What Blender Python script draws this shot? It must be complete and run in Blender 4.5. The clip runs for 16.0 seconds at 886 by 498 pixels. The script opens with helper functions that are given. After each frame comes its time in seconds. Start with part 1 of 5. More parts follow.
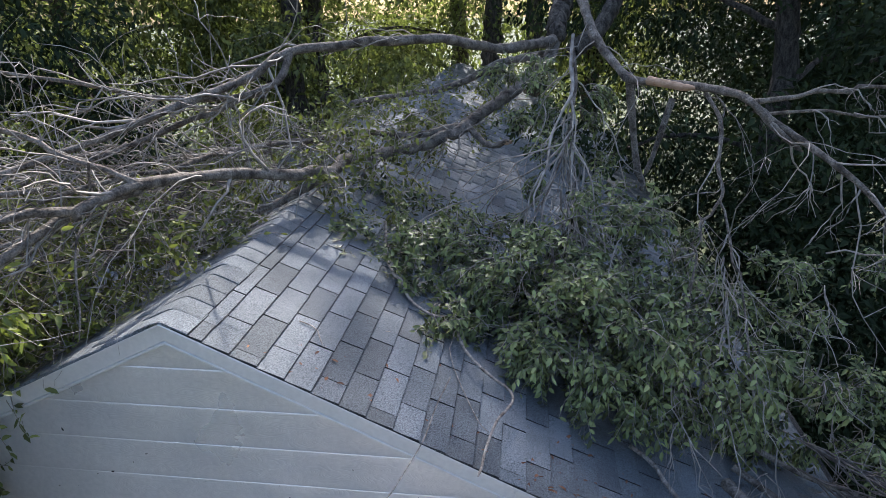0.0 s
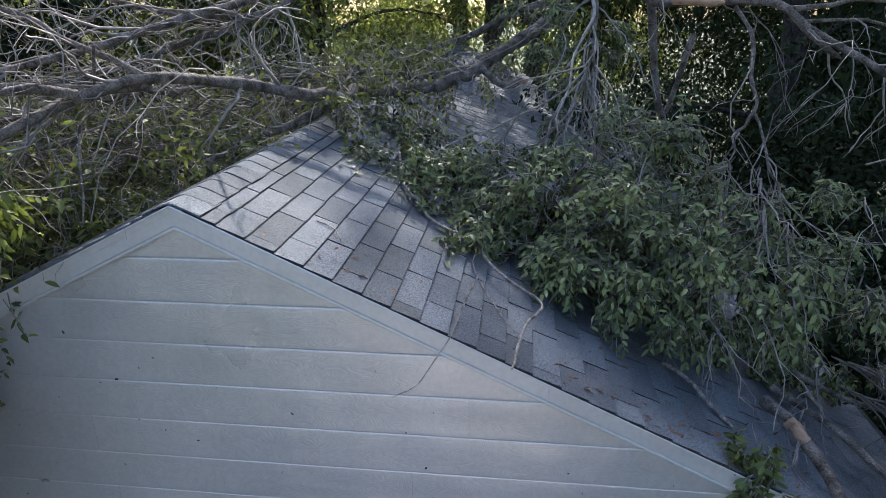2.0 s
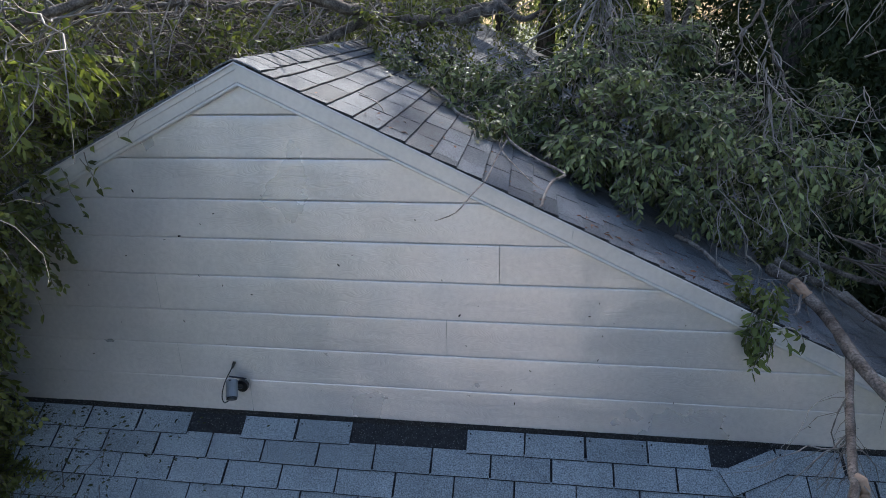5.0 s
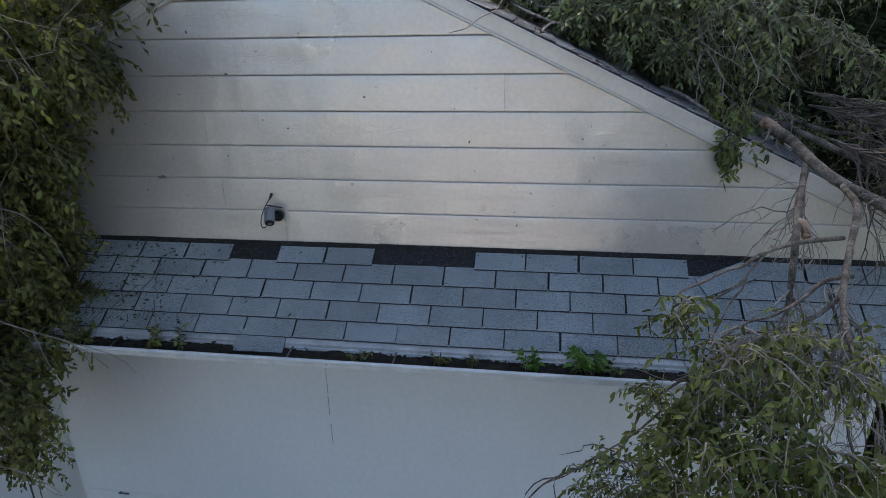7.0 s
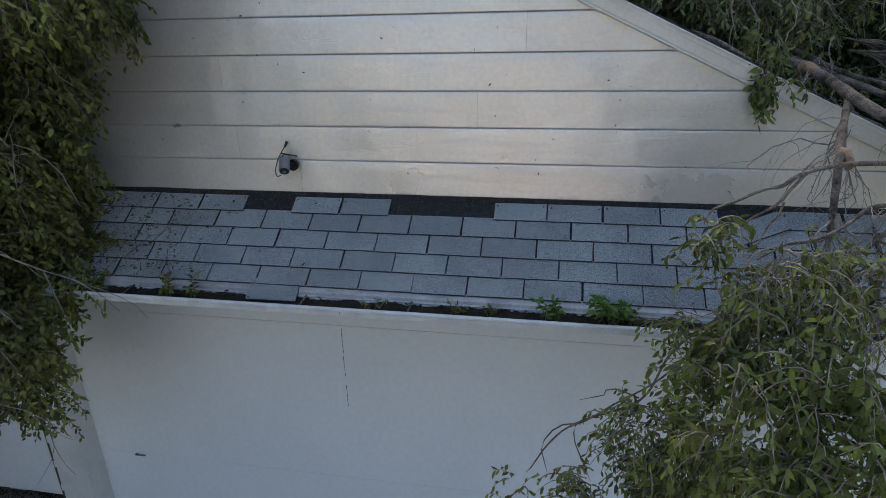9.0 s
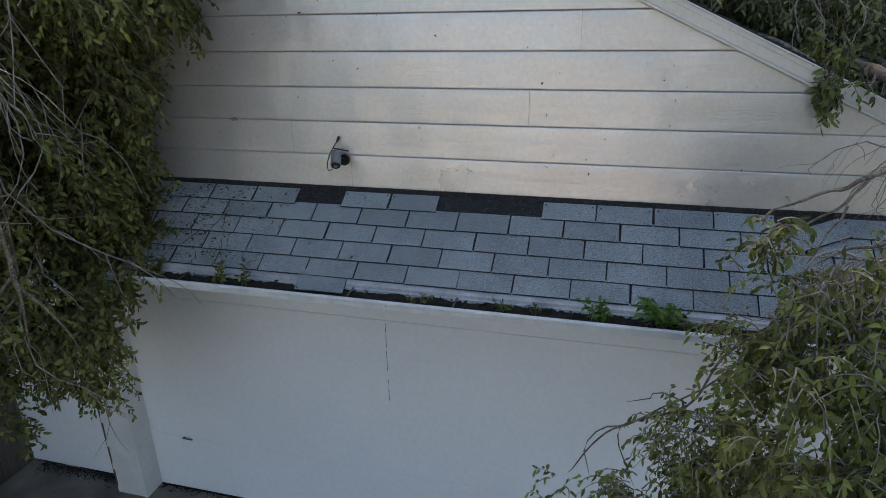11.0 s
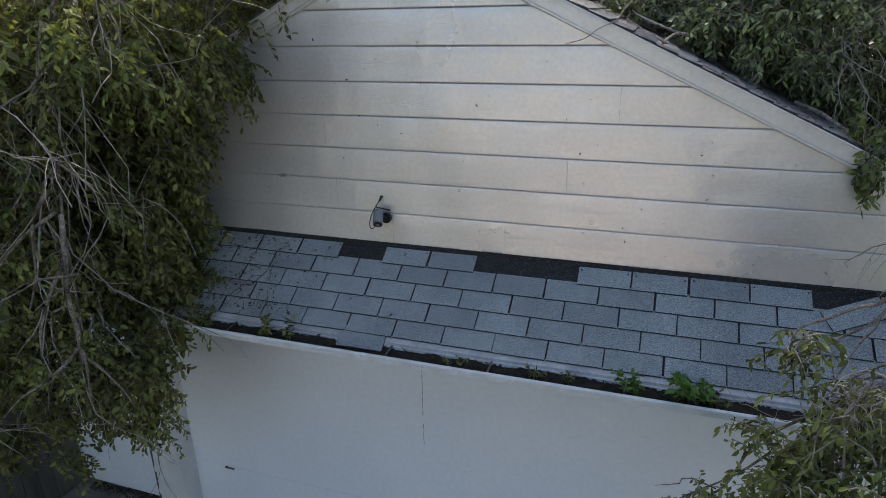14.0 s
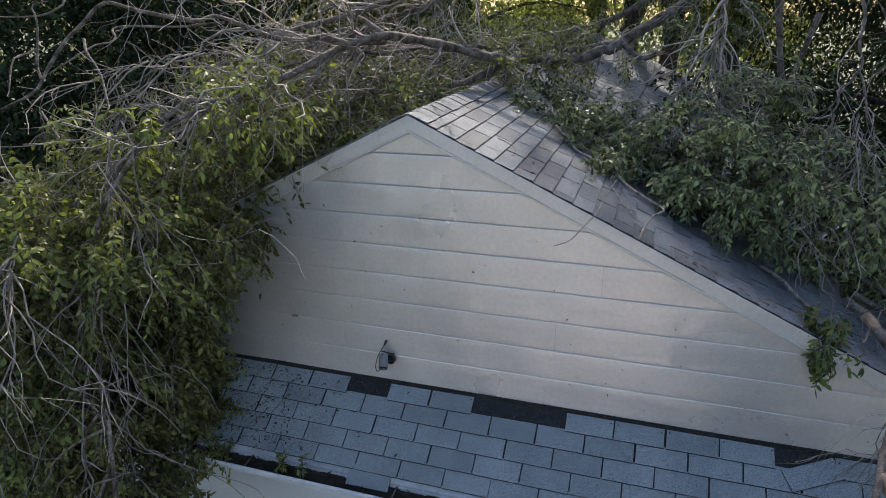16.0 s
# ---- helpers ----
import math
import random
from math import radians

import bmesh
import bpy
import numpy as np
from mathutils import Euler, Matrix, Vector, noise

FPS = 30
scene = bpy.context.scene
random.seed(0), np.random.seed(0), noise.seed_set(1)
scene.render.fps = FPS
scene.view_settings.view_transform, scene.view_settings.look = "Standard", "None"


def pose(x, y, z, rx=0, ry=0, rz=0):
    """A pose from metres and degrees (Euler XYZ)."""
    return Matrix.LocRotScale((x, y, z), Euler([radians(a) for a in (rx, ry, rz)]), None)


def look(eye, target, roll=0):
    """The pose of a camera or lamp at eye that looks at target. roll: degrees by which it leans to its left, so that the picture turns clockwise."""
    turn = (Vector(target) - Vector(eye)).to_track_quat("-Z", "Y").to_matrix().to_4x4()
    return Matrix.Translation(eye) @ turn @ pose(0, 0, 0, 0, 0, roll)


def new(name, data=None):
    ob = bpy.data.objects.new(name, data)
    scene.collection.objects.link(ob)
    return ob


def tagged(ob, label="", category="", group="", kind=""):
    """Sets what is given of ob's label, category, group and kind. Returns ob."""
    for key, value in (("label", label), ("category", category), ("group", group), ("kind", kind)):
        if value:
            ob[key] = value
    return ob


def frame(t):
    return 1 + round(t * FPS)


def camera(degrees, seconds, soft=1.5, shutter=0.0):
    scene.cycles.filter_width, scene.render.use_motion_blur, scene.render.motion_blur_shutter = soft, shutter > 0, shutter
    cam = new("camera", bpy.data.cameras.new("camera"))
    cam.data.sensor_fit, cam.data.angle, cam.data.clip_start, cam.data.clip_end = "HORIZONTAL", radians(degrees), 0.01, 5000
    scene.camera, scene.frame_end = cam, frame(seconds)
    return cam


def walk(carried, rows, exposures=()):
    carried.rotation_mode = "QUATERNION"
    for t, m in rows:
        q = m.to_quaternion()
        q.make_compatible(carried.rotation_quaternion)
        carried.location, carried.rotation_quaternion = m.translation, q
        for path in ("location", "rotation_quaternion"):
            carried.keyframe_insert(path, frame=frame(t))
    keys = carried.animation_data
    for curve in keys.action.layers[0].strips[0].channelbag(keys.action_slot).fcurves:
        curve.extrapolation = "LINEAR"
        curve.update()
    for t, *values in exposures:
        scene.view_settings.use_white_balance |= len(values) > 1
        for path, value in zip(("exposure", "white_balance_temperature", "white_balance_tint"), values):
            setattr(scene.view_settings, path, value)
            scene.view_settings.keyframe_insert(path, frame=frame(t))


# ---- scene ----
cam = camera(70.4, 16.0, 0.6)
PATH = [
    (0, (1.511, -2.212, 5.89), (1.259, -0.365, 5.164), -1.4),
    (0.5, (1.498, -2.219, 5.743), (1.249, -0.37, 5.023), -1.4),
    (1, (1.484, -2.232, 5.594), (1.239, -0.379, 4.881), -1.2),
    (1.5, (1.467, -2.242, 5.476), (1.226, -0.388, 4.767), -1.2),
    (2, (1.361, -2.251, 5.356), (1.124, -0.395, 4.648), -1.1),
    (2.5, (1.303, -2.248, 5.213), (1.061, -0.395, 4.501), -1.1),
    (3, (1.292, -2.246, 5.104), (1.052, -0.392, 4.391), -1.1),
    (3.5, (1.28, -2.241, 5.018), (1.041, -0.389, 4.302), -1.1),
    (3.7, (1.278, -2.258, 4.999), (1.039, -0.407, 4.282), -1.2),
    (5.8, (1.352, -3.211, 4.723), (1.065, -1.357, 4.029), -1.3),
    (6, (1.372, -3.318, 4.689), (1.08, -1.466, 3.993), -1.3),
    (6.5, (1.382, -3.483, 4.477), (1.089, -1.631, 3.782), -1.3),
    (6.9, (1.366, -3.507, 4.22), (1.073, -1.663, 3.504), -1.0),
    (7, (1.363, -3.495, 4.181), (1.074, -1.654, 3.454), -1.3),
    (7.5, (1.351, -3.486, 3.923), (1.062, -1.647, 3.192), -1.2),
    (8, (1.362, -3.481, 3.878), (1.071, -1.643, 3.146), -1.3),
    (8.2, (1.386, -3.477, 3.888), (1.086, -1.642, 3.152), -1.4),
    (10.5, (1.368, -3.495, 3.872), (0.9, -1.692, 3.143), -1.3),
    (11, (1.363, -3.506, 3.859), (0.871, -1.707, 3.135), -1.2),
    (11.5, (1.354, -3.511, 3.86), (0.808, -1.729, 3.136), -1.3),
    (12, (1.344, -3.509, 3.864), (0.744, -1.744, 3.141), -1.3),
    (12.5, (1.346, -3.507, 3.86), (0.742, -1.741, 3.141), -1.2),
    (13, (1.35, -3.497, 3.884), (0.745, -1.732, 3.164), -1.2),
    (13.5, (1.358, -3.485, 3.963), (0.751, -1.721, 3.241), -1.3),
    (14, (1.369, -3.488, 4.2), (0.759, -1.719, 3.495), -1.2),
    (14.5, (1.371, -3.482, 4.43), (0.763, -1.713, 3.722), -1.3),
    (15, (1.365, -3.481, 4.67), (0.762, -1.714, 3.955), -1.2),
    (15.5, (1.364, -3.482, 4.94), (0.766, -1.714, 4.22), -1.3),
    (16, (1.361, -3.497, 5.224), (0.766, -1.722, 4.519), -1.2),
]
walk(cam, [(t, look(eye, target, roll)) for t, eye, target, roll in PATH], [(0.0, 1.45, 5700, 12), (3.7, 1.13, 5550, 12), (5.8, 1.12, 6000, 12), (7.0, 1.13, 6350, 12), (13.0, 1.28, 6850, 12), (16.0, 1.14, 6150, 12)])

# ---- world, sun ----
world = bpy.data.worlds.new("world")
scene.world = world
world.use_nodes = True
wn = world.node_tree.nodes
sky = wn.new("ShaderNodeTexSky")
sky.sky_type = "NISHITA"
sky.sun_disc = False
SUN_EL, SUN_AZ = 36.8, -5.0          # degrees above the horizon; degrees east of +y
sky.sun_elevation, sky.sun_rotation = radians(SUN_EL), radians(SUN_AZ)
sky.dust_density, sky.air_density, sky.ozone_density = 4.0, 1.0, 1.0
wn["Background"].inputs[1].default_value = 0.138
world.node_tree.links.new(sky.outputs[0], wn["Background"].inputs[0])
sun = new("sun", bpy.data.lights.new("sun", "SUN"))
sun.data.energy, sun.data.angle, sun.data.color = 4.3, radians(0.8), (1.0, 0.89, 0.74)
sd = Vector((math.sin(radians(SUN_AZ)) * math.cos(radians(SUN_EL)), math.cos(radians(SUN_AZ)) * math.cos(radians(SUN_EL)), math.sin(radians(SUN_EL))))
sun.matrix_world = look(sd * 60, (0, 0, 0))


# ---- materials ----
def material(name, c1, c2, scale=4.0, rough=0.6, bump=0.0, bscale=60.0, stretch=(1, 1, 1), rnd=0.0, island=False, metal=0.0, spec=0.5,
             fine=0.0, fscale=300.0, specks=None, detail=6.0, rough_var=0.0):
    """A worn surface: colour drifting between c1 and c2 at one scale, speckle at a finer one, relief, and a shift from piece to piece."""
    m = bpy.data.materials.new(name)
    m.use_nodes = True
    nt = m.node_tree
    n, link = nt.nodes, nt.links.new
    bsdf = n["Principled BSDF"]
    geo = n.new("ShaderNodeNewGeometry")
    mp = n.new("ShaderNodeMapping")
    mp.inputs["Scale"].default_value = stretch
    link(geo.outputs["Position"], mp.inputs[0])
    no = n.new("ShaderNodeTexNoise")
    no.inputs["Scale"].default_value, no.inputs["Detail"].default_value = scale, detail
    link(mp.outputs[0], no.inputs["Vector"])
    ramp = n.new("ShaderNodeValToRGB")
    ramp.color_ramp.elements[0].position, ramp.color_ramp.elements[1].position = 0.32, 0.68
    ramp.color_ramp.elements[0].color, ramp.color_ramp.elements[1].color = (*c1, 1), (*c2, 1)
    link(no.outputs["Fac"], ramp.inputs[0])
    col = ramp.outputs[0]
    if fine:
        nf = n.new("ShaderNodeTexNoise")
        nf.inputs["Scale"].default_value, nf.inputs["Detail"].default_value = fscale, 2.0
        link(geo.outputs["Position"], nf.inputs["Vector"])
        mr = n.new("ShaderNodeMapRange")
        mr.inputs["From Min"].default_value, mr.inputs["From Max"].default_value = 0.3, 0.7
        mr.inputs["To Min"].default_value, mr.inputs["To Max"].default_value = 1 - fine, 1 + fine
        link(nf.outputs["Fac"], mr.inputs[0])
        mx = n.new("ShaderNodeMix")
        mx.data_type, mx.blend_type = "RGBA", "MULTIPLY"
        mx.inputs[0].default_value = 1.0
        link(col, mx.inputs[6])
        link(mr.outputs[0], mx.inputs[7])
        col = mx.outputs[2]
    if specks:
        ns = n.new("ShaderNodeTexVoronoi")
        ns.inputs["Scale"].default_value = 75.0
        link(geo.outputs["Position"], ns.inputs["Vector"])
        ms = n.new("ShaderNodeMapRange")
        ms.inputs["From Min"].default_value, ms.inputs["From Max"].default_value = 0.26, 0.14
        link(ns.outputs["Distance"], ms.inputs[0])
        mk = n.new("ShaderNodeMix")
        mk.data_type = "RGBA"
        link(ms.outputs[0], mk.inputs[0])
        link(col, mk.inputs[6])
        mk.inputs[7].default_value = (*specks, 1)
        col = mk.outputs[2]
    if rnd:
        if island:
            r = geo.outputs["Random Per Island"]
        else:
            r = n.new("ShaderNodeObjectInfo").outputs["Random"]
        mr2 = n.new("ShaderNodeMapRange")
        mr2.inputs["To Min"].default_value, mr2.inputs["To Max"].default_value = 1 - rnd, 1 + rnd
        link(r, mr2.inputs[0])
        hs = n.new("ShaderNodeHueSaturation")
        link(mr2.outputs[0], hs.inputs["Value"])
        link(col, hs.inputs["Color"])
        col = hs.outputs[0]
    link(col, bsdf.inputs["Base Color"])
    bsdf.inputs["Roughness"].default_value, bsdf.inputs["Metallic"].default_value = rough, metal
    bsdf.inputs["Specular IOR Level"].default_value = spec
    if rough_var:
        mr3 = n.new("ShaderNodeMapRange")
        mr3.inputs["To Min"].default_value, mr3.inputs["To Max"].default_value = rough - rough_var, rough + rough_var
        link(no.outputs["Fac"], mr3.inputs[0])
        link(mr3.outputs[0], bsdf.inputs["Roughness"])
    if bump:
        nb = n.new("ShaderNodeTexNoise")
        nb.inputs["Scale"].default_value, nb.inputs["Detail"].default_value = bscale, 4.0
        link(mp.outputs[0], nb.inputs["Vector"])
        bp = n.new("ShaderNodeBump")
        bp.inputs["Strength"].default_value, bp.inputs["Distance"].default_value = bump, 0.01
        link(nb.outputs["Fac"], bp.inputs["Height"])
        link(bp.outputs[0], bsdf.inputs["Normal"])
    return m


def siding_material(name):
    """Painted aluminium siding: embossed wood grain, dull spots, grooves darkened as if shaded."""
    m = material(name, (0.675, 0.640, 0.612), (0.755, 0.718, 0.690), 1.6, 0.30, rnd=0.03, fine=0.05, fscale=40, rough_var=0.10, spec=0.8, metal=0.48)
    nt = m.node_tree
    n, link = nt.nodes, nt.links.new
    geo = n.new("ShaderNodeNewGeometry")
    info = n.new("ShaderNodeObjectInfo")
    add = n.new("ShaderNodeVectorMath")
    add.operation = "MULTIPLY_ADD"
    add.inputs[1].default_value = (0.75, 0.0, 3.6)
    link(geo.outputs["Position"], add.inputs[0])
    sc = n.new("ShaderNodeMath")
    sc.operation = "MULTIPLY"
    sc.inputs[1].default_value = 37.0
    link(info.outputs["Random"], sc.inputs[0])
    link(sc.outputs[0], add.inputs[2])
    no = n.new("ShaderNodeTexNoise")
    no.inputs["Scale"].default_value, no.inputs["Detail"].default_value, no.inputs["Roughness"].default_value = 3.0, 1.5, 0.45
    link(add.outputs[0], no.inputs["Vector"])
    k = n.new("ShaderNodeMath")
    k.operation = "MULTIPLY"
    k.inputs[1].default_value = 300.0
    link(no.outputs["Fac"], k.inputs[0])
    s = n.new("ShaderNodeMath")
    s.operation = "SINE"
    link(k.outputs[0], s.inputs[0])
    groove = n.new("ShaderNodeMapRange")
    groove.interpolation_type = "SMOOTHSTEP"
    groove.inputs["From Min"].default_value, groove.inputs["From Max"].default_value = -1.0, 0.0
    link(s.outputs[0], groove.inputs[0])
    # the grain is pressed deeper in places, with groove shade painted into the colour
    patch = n.new("ShaderNodeTexNoise")
    patch.inputs["Scale"].default_value = 3.5
    link(geo.outputs["Position"], patch.inputs["Vector"])
    deep = n.new("ShaderNodeMapRange")
    deep.inputs["From Min"].default_value, deep.inputs["From Max"].default_value = 0.42, 0.62
    deep.inputs["To Min"].default_value, deep.inputs["To Max"].default_value = 0.0, 0.04
    link(patch.outputs["Fac"], deep.inputs[0])
    groove_shade = n.new("ShaderNodeMix")
    groove_shade.data_type, groove_shade.blend_type = "RGBA", "MULTIPLY"
    link(deep.outputs[0], groove_shade.inputs[0])
    base = n["Principled BSDF"].inputs["Base Color"]
    link(base.links[0].from_socket, groove_shade.inputs[6])
    link(groove.outputs[0], groove_shade.inputs[7])
    link(groove_shade.outputs[2], base)
    bp = n.new("ShaderNodeBump")
    bp.inputs["Strength"].default_value, bp.inputs["Distance"].default_value = 0.17, 0.002
    link(groove.outputs[0], bp.inputs["Height"])
    dents = n.new("ShaderNodeTexNoise")
    dents.inputs["Scale"].default_value, dents.inputs["Detail"].default_value = 1.0, 2.0
    dm = n.new("ShaderNodeMapping")
    dm.inputs["Scale"].default_value = (2.6, 1.0, 2.4)
    link(geo.outputs["Position"], dm.inputs[0])
    link(dm.outputs[0], dents.inputs["Vector"])
    bp2 = n.new("ShaderNodeBump")
    bp2.inputs["Strength"].default_value, bp2.inputs["Distance"].default_value = 0.6, 0.03
    link(dents.outputs["Fac"], bp2.inputs["Height"])
    link(bp2.outputs[0], bp.inputs["Normal"])
    link(bp.outputs[0], n["Principled BSDF"].inputs["Normal"])
    return m


def leaf_material(name, c1, c2, rnd=0.35, glossy=0.42, through_light=0.35, spec=0.45):
    m = material(name, c1, c2, 1.3, glossy, rnd=rnd, island=True, bump=0.15, bscale=160, spec=spec)
    nt = m.node_tree
    n, link = nt.nodes, nt.links.new
    b = n["Principled BSDF"]
    col = b.inputs["Base Color"].links[0].from_socket
    tr = n.new("ShaderNodeBsdfTranslucent")
    gm = n.new("ShaderNodeMix")
    gm.data_type, gm.blend_type = "RGBA", "MULTIPLY"
    gm.inputs[0].default_value = 1.0
    gm.inputs[7].default_value = (1.3, 1.45, 0.6, 1)
    link(col, gm.inputs[6])
    link(gm.outputs[2], tr.inputs["Color"])
    mx = n.new("ShaderNodeMixShader")
    mx.inputs[0].default_value = through_light
    link(b.outputs[0], mx.inputs[1])
    link(tr.outputs[0], mx.inputs[2])
    link(mx.outputs[0], n["Material Output"].inputs[0])
    return m


M_SIDING = siding_material("painted_siding")
M_TRIM = material("painted_trim", (0.64, 0.615, 0.585), (0.72, 0.69, 0.66), 2.0, 0.34, bump=0.10, bscale=25, fine=0.05, fscale=40, metal=0.3)
M_DOOR = material("white_door_paint", (0.78, 0.805, 0.82), (0.84, 0.86, 0.87), 0.9, 0.38, bump=0.05, bscale=14, fine=0.03, fscale=25)
M_WHITE = material("white_wood_paint", (0.60, 0.60, 0.58), (0.70, 0.70, 0.68), 5.0, 0.5, bump=0.1, bscale=40, fine=0.05, fscale=60)
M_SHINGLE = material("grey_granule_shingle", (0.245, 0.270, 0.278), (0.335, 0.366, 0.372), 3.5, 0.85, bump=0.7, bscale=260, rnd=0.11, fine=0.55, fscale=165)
# Main roof copies of the shingle above, coloured darker for the tree's shade.
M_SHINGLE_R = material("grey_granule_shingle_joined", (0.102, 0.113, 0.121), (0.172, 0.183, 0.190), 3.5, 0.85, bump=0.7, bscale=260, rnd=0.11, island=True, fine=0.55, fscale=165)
M_SHINGLE_N = material("shade_darkened_shingle", (0.094, 0.106, 0.114), (0.166, 0.178, 0.186), 2.6, 0.85, bump=0.7, bscale=260, rnd=0.30, fine=0.6, fscale=150)
M_FELT = material("black_roofing_felt", (0.008, 0.008, 0.009), (0.024, 0.024, 0.026), 30, 0.6, bump=1.0, bscale=130, fine=1.0, fscale=110, specks=(0.16, 0.16, 0.15))
M_DRIP = material("dirty_drip_metal", (0.36, 0.36, 0.36), (0.54, 0.54, 0.545), 9.0, 0.4, bump=0.05, bscale=30, fine=0.12, fscale=70)
M_ALU = material("white_gutter_metal", (0.58, 0.595, 0.605), (0.76, 0.775, 0.785), 9.0, 0.4, bump=0.06, bscale=20, fine=0.06, fscale=80)
M_SOIL = material("gutter_soil", (0.012, 0.010, 0.007), (0.04, 0.03, 0.018), 30, 0.95, bump=1.0, bscale=120, fine=0.4, fscale=160)
M_BARK = material("grey_bark", (0.052, 0.041, 0.032), (0.235, 0.200, 0.165), 14, 0.9, bump=1.0, bscale=60, fine=0.5, fscale=110, spec=0.25)
M_BARKD = material("dark_furrowed_bark", (0.025, 0.021, 0.017), (0.115, 0.098, 0.080), 14, 0.95, bump=1.0, bscale=38, stretch=(1.6, 1.6, 0.5), fine=0.5, fscale=70, spec=0.2)
M_TWIG = material("twig_bark", (0.135, 0.115, 0.094), (0.35, 0.31, 0.265), 20, 0.75, rnd=0.3, island=True)
M_STICK = material("peeled_stick", (0.09, 0.07, 0.055), (0.36, 0.31, 0.26), 30, 0.75, bump=0.5, bscale=90, fine=0.3, fscale=120)
M_TWIGD = material("dark_dry_twig", (0.065, 0.050, 0.040), (0.19, 0.155, 0.125), 20, 0.85, rnd=0.35, island=True)
M_WOOD = material("torn_raw_wood", (0.30, 0.18, 0.10), (0.46, 0.31, 0.20), 25, 0.8, bump=0.8, bscale=70)
M_LEAF = leaf_material("grey_green_leaf", (0.068, 0.085, 0.029), (0.190, 0.210, 0.081), 0.85, 0.5, 0.12, 0.34)
M_LEAFW = leaf_material("olive_leaf", (0.092, 0.101, 0.032), (0.192, 0.197, 0.063), 0.65, 0.55, 0.26, 0.22)
M_LEAFO = leaf_material("light_olive_leaf", (0.102, 0.124, 0.034), (0.215, 0.231, 0.068), 0.65, 0.55, 0.28, 0.24)
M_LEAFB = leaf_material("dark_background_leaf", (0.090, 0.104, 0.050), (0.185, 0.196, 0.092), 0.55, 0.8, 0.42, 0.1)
# Same foliage with a darker colour that stands in for deep shade.
M_LEAFD = leaf_material("shade_darkened_leaf", (0.020, 0.029, 0.014), (0.050, 0.066, 0.031), 0.45, 0.75, 0.10, 0.08)
M_LEAFS = leaf_material("wilted_leaf_scrap", (0.022, 0.024, 0.012), (0.070, 0.072, 0.030), 0.6, 0.6, 0.15, 0.25)
M_WEED = leaf_material("fresh_weed_leaf", (0.08, 0.17, 0.022), (0.13, 0.25, 0.04), 0.25, 0.45, 0.3)
M_DRY = material("dry_brown_leaf", (0.09, 0.035, 0.015), (0.20, 0.09, 0.04), 20, 0.8, rnd=0.4, island=True)
M_SPECK = material("dark_speck", (0.01, 0.01, 0.008), (0.03, 0.028, 0.02), 30, 0.9)
M_CAMG = material("grey_camera_casing", (0.17, 0.175, 0.18), (0.22, 0.225, 0.23), 20, 0.35, spec=0.5)
M_BLACK = material("black_plastic", (0.008, 0.008, 0.009), (0.014, 0.014, 0.015), 20, 0.3)
M_CONC = material("stained_concrete", (0.10, 0.088, 0.073), (0.22, 0.198, 0.170), 2.6, 0.9, bump=0.4, bscale=90, fine=0.25, fscale=120)
# Paler than the near slabs, to look sunlit where the siding reflects it.
M_DRIVE = material("pale_drive_concrete", (0.27, 0.245, 0.215), (0.40, 0.365, 0.325), 1.2, 0.85, bump=0.3, bscale=70, fine=0.15, fscale=90)
M_ROAD = material("worn_asphalt", (0.15, 0.148, 0.145), (0.23, 0.225, 0.22), 0.8, 0.85, bump=0.4, bscale=80, fine=0.2, fscale=90)
M_GRASS = material("lawn_soil", (0.030, 0.042, 0.014), (0.065, 0.080, 0.028), 1.4, 0.95, bump=0.9, bscale=30, fine=0.4, fscale=40)
M_FENCE = material("weathered_fence_wood", (0.06, 0.052, 0.044), (0.11, 0.098, 0.085), 3, 0.85, bump=0.6, bscale=18, stretch=(4, 4, 0.5), rnd=0.25)
M_WALL = material("dull_wall_paint", (0.45, 0.45, 0.43), (0.55, 0.55, 0.53), 2, 0.6, bump=0.1, bscale=30)
M_SOFFIT = material("soffit_paint", (0.50, 0.50, 0.49), (0.58, 0.58, 0.57), 2, 0.55, bump=0.05, bscale=30)
M_METAL = material("rusty_handle_metal", (0.10, 0.08, 0.06), (0.25, 0.24, 0.23), 40, 0.5, metal=0.6)


# ---- mesh helpers ----
def empty(name, place, label, category, group="", kind=""):
    e = new(name)
    e.location = place
    return tagged(e, label, category, group, kind)


def obj(name, mesh, mat, parent=None, label="", smooth=False):
    """Links a mesh as one object. Its vertices are in world metres; a parent Empty keeps them there."""
    mesh.materials.append(mat)
    if smooth:
        mesh.polygons.foreach_set("use_smooth", [True] * len(mesh.polygons))
    ob = new(name, mesh)
    if parent:
        ob.parent = parent
        ob.matrix_parent_inverse = parent.matrix_basis.inverted()
    if label:
        ob["label"] = label
    return ob


def part(name, bm, mat, parent, label="", smooth=False):
    me = bpy.data.meshes.new(name)
    bm.to_mesh(me)
    bm.free()
    return obj(name, me, mat, parent, label, smooth)


def mesh_from(name, v, f):
    """A mesh from an array of vertices and an array of faces of one size."""
    v, f = np.asarray(v, np.float32), np.asarray(f, np.int32)
    me = bpy.data.meshes.new(name)
    me.vertices.add(len(v))
    me.vertices.foreach_set("co", v.ravel())
    k = f.shape[1]
    me.loops.add(f.size)
    me.loops.foreach_set("vertex_index", f.ravel())
    me.polygons.add(len(f))
    me.polygons.foreach_set("loop_start", np.arange(len(f), dtype=np.int32) * k)
    me.polygons.foreach_set("loop_total", np.full(len(f), k, np.int32))
    me.update(calc_edges=True)
    return me


